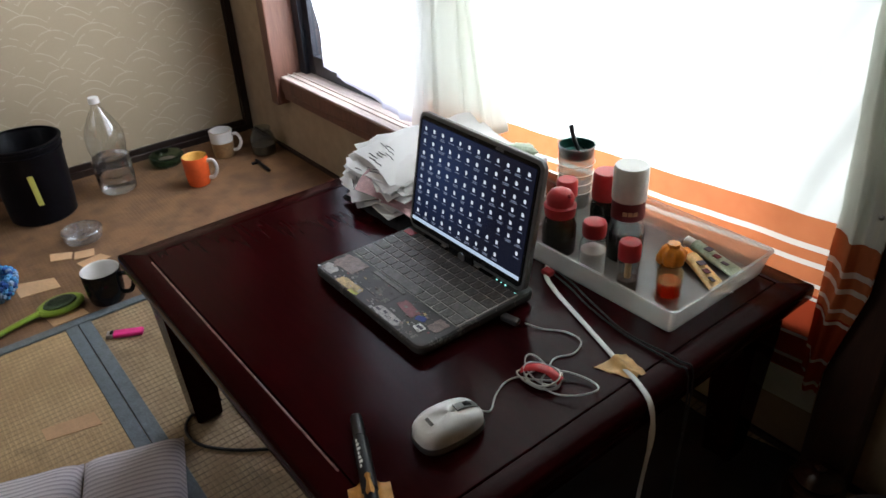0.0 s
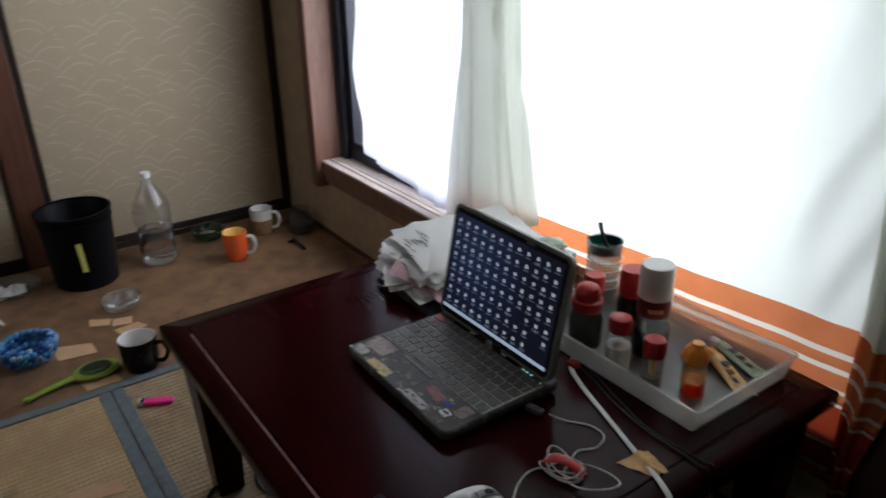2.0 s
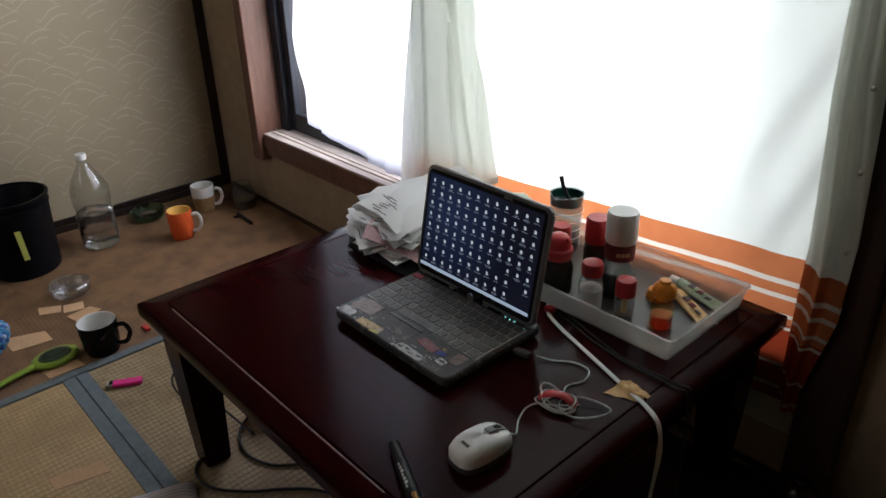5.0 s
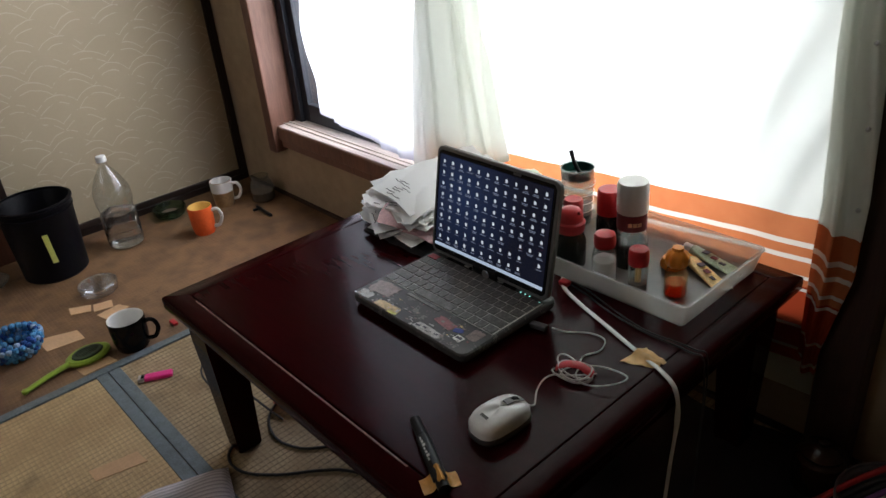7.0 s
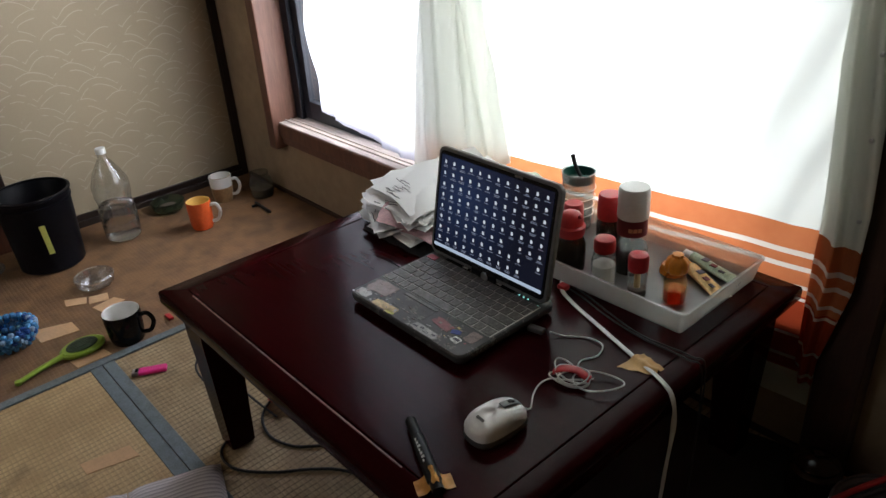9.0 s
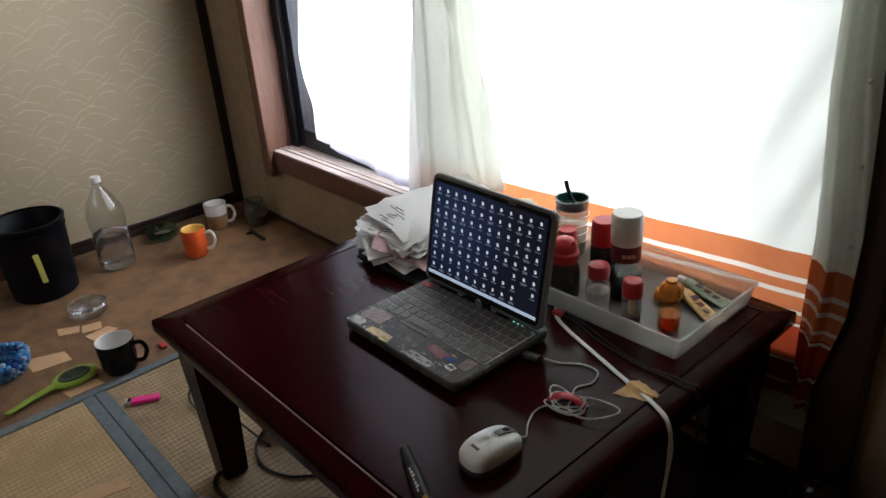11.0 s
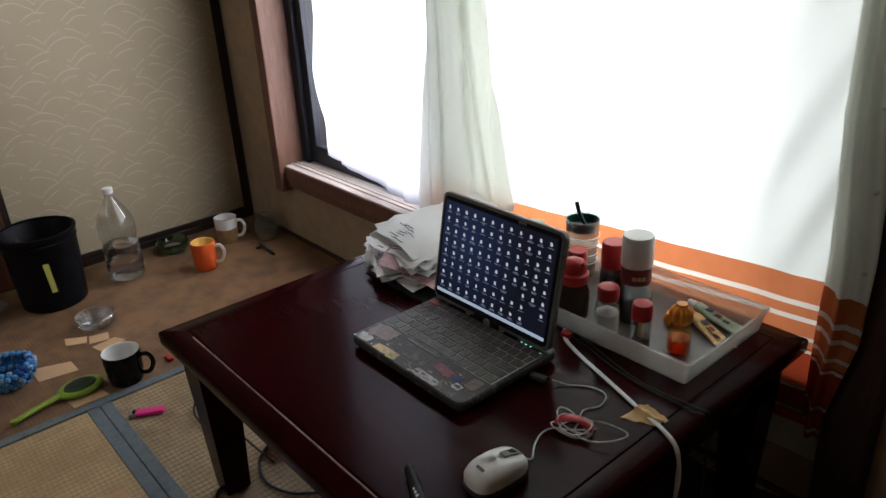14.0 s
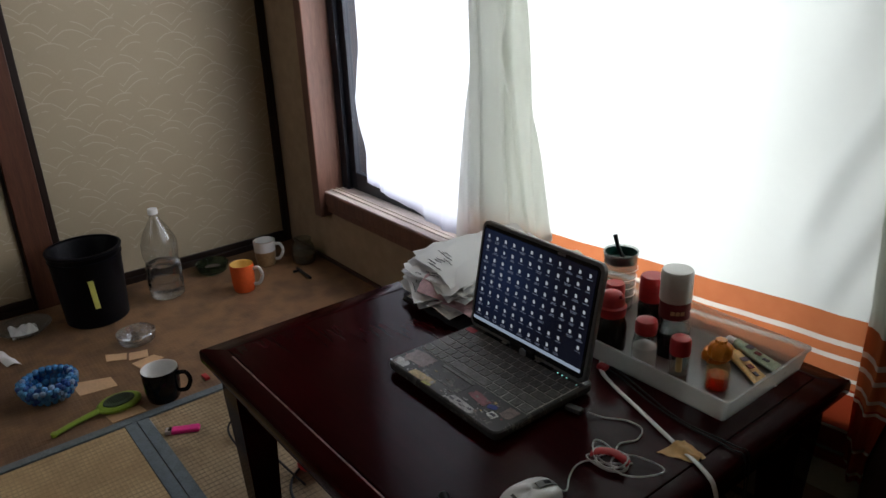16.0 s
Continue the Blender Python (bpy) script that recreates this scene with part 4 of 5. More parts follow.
hx, hy = (TRX1 - TRX0) / 2, (TRY1 - TRY0) / 2
shell = []
for hxx, hyy, r, z in ((hx - 0.012, hy - 0.012, 0.006, 0.0), (hx - 0.008, hy - 0.008, 0.007, 0.003), (hx, hy, 0.008, 0.042),
                       (hx - 0.0018, hy - 0.0018, 0.007, 0.042), (hx - 0.0100, hy - 0.0100, 0.006, 0.0050), (hx - 0.013, hy - 0.013, 0.005, 0.0022)):
    shell.append(rounded_rect(hxx, hyy, r, z))
part("shell", loft(shell), "tray", tray)
ring = [rounded_rect(hx + d, hy + d, 0.008 + d, z) for d, z in ((-0.0018, 0.0422), (0.003, 0.0422), (0.0035, 0.0435), (0.003, 0.0460), (-0.0016, 0.0460), (-0.0022, 0.0440), (-0.0018, 0.0422))]
part("rim", loft(ring, cap0=False, cap1=False), "tray", tray)
TZ = TRZ + 0.003


def bottle_thing(name, x, y, label, category="bottle"):
    return thing(name, pose(x, y, TZ), label, category)


def vessel(profile, wall):
    """Closed thin-walled profile from an outer one: out and up, then back inside."""
    inner = [(max(r - wall, 0.0005), z + (wall if k == 0 else 0)) for k, (r, z) in enumerate(profile)]
    return [(0, profile[0][1])] + profile + inner[::-1] + [(0, profile[0][1] + wall)]


b = bottle_thing("soy_sauce_bottle", 1.798, -0.165, "glass soy sauce bottle with a red spouted cap")
part("glass", lathe(vessel([(0.026, 0), (0.028, 0.004), (0.028, 0.05), (0.022, 0.066), (0.018, 0.074)], 0.0018)), "glass", b, smooth=True)
part("soy_sauce", lathe([(0, 0.003), (0.0270, 0.003), (0.0276, 0.05), (0.0216, 0.066), (0, 0.066)]), "soy", b, "dark soy sauce filling", smooth=True)
part("cap", lathe([(0.0, 0.068), (0.024, 0.068), (0.0255, 0.074), (0.0265, 0.086), (0.0225, 0.089), (0.0225, 0.100), (0.017, 0.109), (0.008, 0.114), (0.0, 0.115)]), "red", b, "domed red cap", smooth=True)
part("spout", sweep([(0.012, 0, 0.100), (0.018, 0, 0.106), (0.023, 0, 0.110)], 0.0035, 8), "red", b, smooth=True)

b = bottle_thing("salt_shaker", 1.884, -0.180, "small glass salt shaker with a red cap")
part("glass", lathe(vessel([(0.020, 0), (0.0215, 0.003), (0.0215, 0.052), (0.0185, 0.066), (0.016, 0.073)], 0.0016), 28), "glass", b, smooth=True)
part("salt", lathe([(0, 0.002), (0.0196, 0.002), (0.0196, 0.046), (0.008, 0.054), (0, 0.056)], 24), "salt", b, "white salt filling, sloping")
part("cap", lathe([(0, 0.072), (0.0178, 0.072), (0.0184, 0.075), (0.0184, 0.090), (0.0165, 0.095), (0.010, 0.098), (0, 0.0985)], 28), "red", b, "ribbed red cap", smooth=True)

b = bottle_thing("pepper_shaker", 1.948, -0.174, "slim glass pepper shaker with a red cap")
part("glass", lathe(vessel([(0.0155, 0), (0.0165, 0.003), (0.0165, 0.052), (0.015, 0.059)], 0.0015), 24), "glass", b, smooth=True)
part("pepper", lathe([(0, 0.002), (0.0148, 0.002), (0.0148, 0.022), (0, 0.024)], 24), "pepper", b, "ground pepper filling")
part("inner_tube", lathe([(0, 0.023), (0.005, 0.023), (0.005, 0.058), (0, 0.058)], 12), "tan", b)
part("cap", lathe([(0, 0.057), (0.0165, 0.057), (0.017, 0.060), (0.0168, 0.080), (0.015, 0.085), (0.008, 0.088), (0, 0.0885)], 24), "red", b, "red cap", smooth=True)

b = bottle_thing("sauce_bottle", 1.882, -0.100, "clear sauce bottle with white screw cap and maroon label")
part("body", lathe(vessel([(0.027, 0), (0.0295, 0.004), (0.0295, 0.052), (0.0255, 0.064), (0.0255, 0.104), (0.022, 0.108)], 0.0015)), "glass", b, smooth=True)
part("sauce", lathe([(0, 0.0025), (0.0286, 0.0025), (0.0291, 0.006), (0.0291, 0.050), (0, 0.050)]), "soy", b, "dark sauce filling", smooth=True)
part("label_band", lathe([(0.0258, 0.076), (0.0262, 0.076), (0.0262, 0.106), (0.0258, 0.106)]), "label_red", b, "maroon label band", smooth=True)
for k, a in enumerate((-62, -44, -26)):
    q = part("label_mark", box(-0.0035, 0.0035, -0.0003, 0.0003, -0.003, 0.004), "patch", b)
    q.matrix_local = pose(0.0264 * math.cos(radians(a)), 0.0264 * math.sin(radians(a)), 0.089, 0, 0, a + 90)
part("cap", lathe([(0, 0.107), (0.0270, 0.107), (0.0275, 0.110), (0.0270, 0.158), (0.0250, 0.1625), (0.0, 0.163)], 40, squash=lambda a, z: 1 + 0.006 * math.sin(40 * a / 2)), "white", b, "tall white ribbed cap", smooth=True)

b = bottle_thing("sauce_bottle", 1.818, -0.078, "dark sauce bottle with a tall red cap")
part("body", lathe(vessel([(0.0225, 0), (0.024, 0.003), (0.024, 0.066), (0.020, 0.076)], 0.0015)), "glass", b, smooth=True)
part("sauce", lathe([(0, 0.0025), (0.0230, 0.0025), (0.0237, 0.006), (0.0237, 0.064), (0.0195, 0.074), (0, 0.074)]), "soy", b, "dark sauce filling", smooth=True)
part("cap", lathe([(0, 0.076), (0.0225, 0.076), (0.023, 0.079), (0.0225, 0.118), (0.020, 0.123), (0, 0.1235)], 28), "red", b, "tall red cap", smooth=True)

b = bottle_thing("seasoning_bottle", 1.752, -0.100, "small seasoning bottle with a red lid")
part("body", lathe(vessel([(0.018, 0), (0.019, 0.003), (0.019, 0.060), (0.016, 0.068)], 0.0015), 24), "glass", b, smooth=True)
part("seasoning", lathe([(0, 0.0025), (0.0172, 0.0025), (0.0172, 0.045), (0, 0.045)], 24), "pepper", b)
part("cap", lathe([(0, 0.064), (0.0185, 0.064), (0.0185, 0.088), (0.016, 0.093), (0, 0.0935)], 24), "red", b, "red lid", smooth=True)

b = bottle_thing("chilli_oil_bottle", 1.996, -0.136, "small glass bottle of red chilli oil with orange flower-shaped cap")
part("glass", lathe(vessel([(0.0175, 0), (0.019, 0.003), (0.019, 0.040), (0.014, 0.052), (0.012, 0.057)], 0.0016), 28), "amber_glass", b, smooth=True)
part("chilli_oil", lathe([(0, 0.002), (0.0172, 0.002), (0.0172, 0.024), (0, 0.024)], 28), "hot_oil", b, "clear red chilli oil", smooth=True)
part("cap", lathe([(0, 0.055), (0.015, 0.055), (0.0185, 0.060), (0.0185, 0.074), (0.014, 0.080), (0.009, 0.083), (0.009, 0.088), (0, 0.089)], 40, squash=lambda a, z: 1 + 0.07 * math.cos(8 * a)), "orange", b, "scalloped orange cap", smooth=True)

b = thing("orange_lid", pose(1.945, -0.062, TZ), "loose orange plastic lid lying in the tray", "lid")
part("rim", lathe([(0.0, 0.0), (0.019, 0.0), (0.021, 0.003), (0.021, 0.013), (0.017, 0.019), (0.008, 0.022), (0, 0.0225)], 32, squash=lambda a, z: 1 + 0.06 * math.cos(8 * a)), "orange", b, smooth=True)
part("spout", lathe([(0.0, 0.021), (0.008, 0.021), (0.007, 0.030), (0.0, 0.031)], 20), "orange", b, smooth=True)


def squeeze_tube(name, x, y, a, length, material, cap, label):
    ob = thing(name, pose(x, y, TZ, 0, 0, a), label, "tube")
    def fn(u, v):
        t = 2 * math.pi * v
        h = 0.009 * (1 - u) + 0.0012
        w = 0.012 + 0.004 * u
        return (u * length, w * math.cos(t), 0.0095 * (1 - u) + 0.0014 + h * math.sin(t) * 0.95)
    part("tube_body", surface(fn, 16, 20), material, ob, smooth=True)
    part("crimp", box(length - 0.001, length + 0.006, -0.0165, 0.0165, 0.0004, 0.0026, 0.0004, 1), "white", ob)
    part("cap", lathe([(0, 0), (0.0085, 0), (0.0085, 0.018), (0.007, 0.020), (0, 0.020)], 20), cap, ob, smooth=True).matrix_local = pose(-0.018, 0, 0.0110, 0, 90, 0)
    for k in range(3):
        part("printed_bar", box(0.022 + 0.018 * k, 0.034 + 0.018 * k, -0.006, 0.006 - 0.003 * k, 0.0166 - 0.0036 * k, 0.0178 - 0.0036 * k), "ink" if k != 1 else "label_red", ob)


squeeze_tube("mustard_tube", 1.968, -0.040, -24, 0.088, "tube_y", "orange", "half-used yellow mustard tube lying in the tray")
squeeze_tube("wasabi_tube", 1.950, -0.004, -8, 0.098, "tube_g", "white", "pale green wasabi tube lying in the tray")

cup = thing("measuring_cup", pose(1.700, -0.022, H), "clear plastic measuring cup with dark green contents and a brush", "cup")
part("cup_wall", lathe(vessel([(0.026, 0), (0.027, 0.002), (0.033, 0.112), (0.0345, 0.119), (0.0345, 0.123)], 0.0016), 36), "cup", cup, smooth=True)
part("green_lining", lathe([(0.0, 0.100), (0.0300, 0.100), (0.0320, 0.120), (0.0312, 0.120), (0.029, 0.103), (0, 0.103)], 36), "teal_lid", cup, "dark green contents")
part("dark_contents", lathe([(0, 0.004), (0.0245, 0.004), (0.0250, 0.022), (0, 0.024)], 28), "pepper", cup)
for z in (0.034, 0.052, 0.070, 0.088):
    part("scale_mark", lathe([(0.0280 + 0.0068 * z / 0.107, z), (0.0288 + 0.0068 * z / 0.107, z), (0.0288 + 0.0068 * z / 0.107, z + 0.0012), (0.0280 + 0.0068 * z / 0.107, z + 0.0012)], 36), "white", cup)
brush = tagged(link("brush_handle", sweep([(1.710, -0.022, H + 0.104), (1.690, -0.020, H + 0.128), (1.680, -0.018, H + 0.150)], 0.0042, 10, ends=(0.8, 1.1)), "black", None, True), "black brush handle standing in the measuring cup", "brush")

wrap = tagged(link("crumpled_bag", lathe([(0, 0), (0.024, 0.002), (0.034, 0.014), (0.034, 0.03), (0.024, 0.046), (0.010, 0.055), (0, 0.057)], 22,
              squash=lambda a, z: 1 + 0.14 * math.sin(5 * a + 60 * z) + 0.08 * math.sin(11 * a - 90 * z)), "tube_g", None, True), "crumpled grey-green plastic bag behind the laptop", "bag")
wrap.matrix_world = pose(1.628, -0.03, H + 0.05)
carton = thing("small_carton", pose(1.656, -0.115, H, 0, 0, 8), "small white printed carton behind the laptop", "carton")
part("carton_body", box(-0.034, 0.034, -0.02, 0.03, 0, 0.108, 0.0015), "sheet", carton)
for k in range(4):
    part("printed_bar", box(-0.010, 0.030 - 0.004 * k, -0.0206, -0.0199, 0.058 + 0.011 * k, 0.062 + 0.011 * k), "ink", carton)
wrap.matrix_world = pose(1.646, -0.108, H + 0.109, 0, 0, 30) @ Matrix.Diagonal((0.80, 0.80, 0.34, 1.0))

# ---- mouse and marker ----
mouse = thing("computer_mouse", pose(2.004, -0.566, H, 0, 0, -6), "white computer mouse with dark grey base on the table", "mouse")


def mouse_loop(k, z, grow=0.0):
    pts = []
    for i in range(36):
        t = 2 * math.pi * i / 36
        y = 0.0450 * math.sin(t)
        w = 0.0295 * (1 - 0.10 * math.cos(2 * math.asin(max(-1, min(1, y / 0.0450)))) - 0.06 * (y / 0.0450))
        pts.append(((w * k + grow) * math.copysign(abs(math.cos(t)) ** 0.8, math.cos(t)), (0.0450 * k + grow) * math.copysign(abs(math.sin(t)) ** 0.85, math.sin(t)), z + (0.0045 * (1 - (y / 0.0450) ** 2) if z > 0.015 else 0)))
    return pts


part("base", loft([mouse_loop(0.93, 0.0008), mouse_loop(1.0, 0.004), mouse_loop(1.02, 0.009), mouse_loop(0.99, 0.0128)]), "mouse_dark", mouse, "dark grey lower half", smooth=True)
part("cover", loft([mouse_loop(0.99, 0.0122), mouse_loop(0.985, 0.0150), mouse_loop(0.98, 0.021), mouse_loop(0.90, 0.0265), mouse_loop(0.74, 0.0305), mouse_loop(0.45, 0.0330), mouse_loop(0.18, 0.0338), mouse_loop(0.02, 0.0340)]), "mouse_white", mouse, "glossy white upper shell", smooth=True)
part("wheel_strip", surface(lambda u, v: ((u - 0.5) * 0.011, 0.010 + 0.030 * v, 0.0386 - 0.0105 * v ** 2.2 - 0.0006 * (2 * u - 1) ** 2), 4, 10, 0.002), "lid", mouse, "grey scroll strip")
part("wheel", lathe([(0, -0.0028), (0.0075, -0.0028), (0.0082, 0), (0.0075, 0.0028), (0, 0.0028)], 20), "black", mouse).matrix_local = pose(0, 0.025, 0.0305, 0, 90, 0)
part("logo_bar", surface(lambda u, v: ((u - 0.5) * 0.014, -0.028 + 0.004 * v, 0.0358 - 0.0012 * (1 - v)), 3, 2, 0.0006), "lid", mouse)

mk = thing("marker_pen", pose(1.914, -0.640, H, 0, 0, -25), "black marker pen with ochre tape lying on the table", "marker")
prof = [(0, 0), (0.0065, 0), (0.0075, 0.002), (0.0078, 0.036), (0.0070, 0.037), (0.0092, 0.039), (0.0095, 0.118), (0.0080, 0.121), (0.0080, 0.136), (0, 0.138)]
part("barrel", lathe(prof, 24), "black", mk, smooth=False).matrix_local = pose(0, 0, 0.0097, 0, 90, 0)
part("label", surface(lambda u, v: (0.044 + 0.050 * u, 0.0098 * math.sin(radians(-75 + 100 * v)), 0.0097 + 0.0098 * math.cos(radians(-75 + 100 * v))), 2, 8), "black", mk, "black label with white printing")
for k in range(7):
    x = 0.046 + 0.0066 * k
    part("printed_bar", surface(lambda u, v, x=x, k=k: (x + 0.0046 * u, 0.0101 * math.sin(radians(-38 + (14 + 6 * (k % 3)) * v)), 0.0097 + 0.0101 * math.cos(radians(-38 + (14 + 6 * (k % 3)) * v))), 1, 5), "white", mk)
part("tape_flag", surface(lambda u, v: (0.102 + 0.026 * u, -0.024 + 0.048 * v, 0.0012 + 0.0206 * math.exp(-((v - 0.5) / 0.17) ** 2) + 0.0012 * math.sin(8 * u + 5 * v)), 6, 18, 0.0006), "amber", mk, "strip of ochre tape folded over the pen", smooth=True)

# ---- cables on the table ----
mc = thing("mouse_cable", pose(0, 0, 0), "thin white mouse cable bundled with a red tie", "cable")
Z = H + 0.0022
pts = [(2.009, -0.520, H + 0.014), (2.008, -0.503, Z), (1.992, -0.480, Z), (1.982, -0.455, Z), (1.985, -0.435, Z), (2.000, -0.424, Z), (2.020, -0.405, Z), (2.030, -0.392, Z)]
part("cord", sweep(pts, 0.0012, 8), "cable_white", mc, smooth=True)
for k, (cx, cy, ra, rb, an) in enumerate(((2.004, -0.416, 0.030, 0.017, 20), (2.010, -0.412, 0.024, 0.020, 60), (2.000, -0.408, 0.034, 0.014, -15), (2.044, -0.400, 0.036, 0.022, 35), (2.008, -0.414, 0.021, 0.025, 95))):
    c, s = math.cos(radians(an)), math.sin(radians(an))
    loop = [(cx + c * ra * math.cos(t) - s * rb * math.sin(t), cy + s * ra * math.cos(t) + c * rb * math.sin(t), Z + 0.0024 * k + 0.003 * math.sin(2 * t + k)) for t in [2 * math.pi * i / 10 for i in range(10)]]
    part("coil", sweep(loop, 0.0012, 8, closed=True, steps=5), "cable_white", mc, smooth=True)
part("cord", sweep([(2.005, -0.402, Z), (1.990, -0.372, Z), (2.000, -0.345, Z), (1.990, -0.320, Z + 0.002), (1.960, -0.318, Z), (1.932, -0.338, Z), (1.912, -0.352, H + 0.008)], 0.0012, 8), "cable_white", mc, smooth=True)
part("tie", sweep([(1.984, -0.426, H + 0.010), (1.996, -0.420, H + 0.0185), (2.014, -0.410, H + 0.0185), (2.032, -0.404, H + 0.008)], 0.0085, 8, flat=0.3), "red", mc, "red twist tie", smooth=True)
plug = part("usb_plug", box(-0.012, 0.016, -0.006, 0.006, 0.004, 0.012, 0.0015), "mouse_dark", mc, "grey connector in the laptop's side")
plug.matrix_local = pose(1.890, -0.362, H, 0, 0, 12)

wc = thing("white_cable", pose(0, 0, 0), "flat white power cord taped to the table edge, hanging down", "cable")
line = [(1.800, -0.180, H + 0.003), (1.836, -0.232, H + 0.003), (1.880, -0.256, H + 0.003), (1.965, -0.285, H + 0.003), (2.045, -0.312, H + 0.003), (2.098, -0.330, H + 0.004), (2.128, -0.342, H - 0.006), (2.136, -0.345, H - 0.05), (2.134, -0.352, 0.22), (2.132, -0.360, 0.08), (2.14, -0.365, 0.006), (2.18, -0.40, 0.004)]
part("cord", sweep(line, 0.0040, 8, flat=0.35), "cable_white", wc, smooth=True)
bc = thing("black_cable", pose(0, 0, 0), "thin black cables running over the table edge", "cable")
for off in (0.0, 0.010):
    part("cord", sweep([(1.835, -0.222 + off, H + 0.003), (1.885, -0.232 + off, H + 0.003), (1.945, -0.250 + off, H + 0.003), (2.020, -0.262 + off / 2, H + 0.003), (2.100, -0.262 + off, H + 0.003), (2.126, -0.263 + off, H - 0.01), (2.130, -0.263, 0.20), (2.12, -0.25, 0.004)], 0.0014, 8), "cable_black", bc, smooth=True)
part("red_plug", box(1.828, 1.846, -0.236, -0.222, H + 0.001, H + 0.010, 0.002), "red", bc, "red connector")
tape = tagged(link("tape_piece", surface(lambda u, v: (2.036 + 0.052 * u + 0.010 * v - 0.010 * u * v, -0.346 + 0.054 * v + 0.016 * u * (1 - 2 * v) + 0.006 * u,
              H + 0.0012 + 0.0062 * math.exp(-((0.35 * u + v - 0.66) / 0.16) ** 2) + 0.001 * math.sin(14 * u + 3 * v)), 18, 18, 0.0005), "tan", None, True), "creased piece of tan tape holding down the cord", "tape")

# ---- floor by the sliding doors ----
bin_ = thing("waste_bin", pose(0.190, -0.700, 0.001), "black plastic waste bin with a yellow strip of tape", "bin")
part("bin_wall", lathe(vessel([(0.089, 0), (0.093, 0.004), (0.105, 0.226), (0.110, 0.232), (0.110, 0.238), (0.106, 0.240)], 0.003), 56), "bin", bin_, smooth=True)
for z, r in ((0.212, 0.1045),):
    part("rib", lathe([(r - 0.001, z - 0.003), (r + 0.0025, z - 0.002), (r + 0.0025, z + 0.002), (r - 0.001, z + 0.003)], 56), "bin", bin_, smooth=True)
part("tape_strip", surface(lambda u, v: ((0.0938 + 0.054 * (0.066 + 0.095 * v)) * math.cos(radians(-12 + 9 * u - 3 * v)), (0.0938 + 0.054 * (0.066 + 0.095 * v)) * math.sin(radians(-12 + 9 * u - 3 * v)), 0.066 + 0.095 * v), 4, 8, 0.0005), "yellow", bin_, "yellow tape strip")

pet = thing("water_bottle", pose(0.186, -0.474, 0.001), "large clear plastic bottle half full of water", "bottle")
PP = [(0.030, 0.006), (0.040, 0.0), (0.046, 0.006), (0.0475, 0.018), (0.0475, 0.055), (0.0455, 0.060), (0.0475, 0.066), (0.0475, 0.110), (0.045, 0.118), (0.043, 0.132), (0.0455, 0.144), (0.0475, 0.150), (0.0475, 0.190), (0.044, 0.212), (0.034, 0.240), (0.022, 0.262), (0.0145, 0.274), (0.0135, 0.284), (0.0165, 0.286), (0.0165, 0.289), (0.0130, 0.290), (0.0130, 0.300)]
PP = [(r * (1.18 if z < 0.2 else 1.18 - 0.18 * min(1.0, (z - 0.2) / 0.08)), z) for r, z in PP]
facet = lambda a, z: 1 + (0.045 * math.cos(4 * a) + 0.012 * math.cos(12 * a) if 0.02 < z < 0.2 else 0)
part("bottle_wall", lathe([(0, 0.008)] + PP + [(r - 0.0007, z) for r, z in PP[::-1]] + [(0, 0.0087)], 48, squash=facet), "bottle", pet, smooth=True)
part("water", lathe([(0, 0.0092)] + [(r - 0.0010, max(z, 0.0012)) for r, z in PP[1:9]] + [(0, 0.118)], 48, squash=facet), "water", pet, smooth=True)
part("cap", lathe([(0, 0.289), (0.0152, 0.289), (0.0155, 0.291), (0.0155, 0.305), (0.0140, 0.307), (0, 0.307)], 32), "white", pet, "white screw cap", smooth=True)


def mug(name, x, y, turn, r, h, outside, inside, label, rim=None):
    ob = thing(name, pose(x, y, 0.001, 0, 0, turn), label, "mug")
    part("wall", lathe([(0, 0.0), (r * 0.80, 0.0), (r * 0.86, 0.004), (r * 0.95, 0.03), (r, h - 0.003), (r - 0.0015, h)], 40), outside, ob, smooth=True)
    part("inside", lathe([(r - 0.0015, h), (r - 0.004, h - 0.002), (r * 0.9 - 0.004, 0.03), (r * 0.78, 0.008), (0, 0.006)], 40), inside, ob, "glazed inside", smooth=True)
    part("handle", sweep([(r * 0.94, 0, h * 0.82), (r + 0.018, 0, h * 0.84), (r + 0.028, 0, h * 0.58), (r + 0.016, 0, h * 0.28), (r * 0.93, 0, h * 0.22)], 0.0048, 10, flat=1.2), outside if rim is None else rim, ob, smooth=True)
    return ob


mug("mug", 0.803, -0.698, 52, 0.0465, 0.086, "glaze_black", "glaze_white", "black mug with white glazed inside standing on the tatami")
mug("mug", 0.326, -0.262, 48, 0.0395, 0.096, "glaze_orange", "glaze_yellow", "orange mug with yellow inside and white handle", rim="glaze_white")
m2 = mug("mug", 0.170, -0.106, 48, 0.0385, 0.094, "glaze_tan", "glaze_white", "white mug with a tan pattern round its lower half", rim="glaze_white")
part("white_band", lathe([(0.0372, 0.055), (0.0386, 0.055), (0.0393, 0.0925), (0.0377, 0.0925)], 40), "glaze_white", m2, "white glazed upper band", smooth=True)

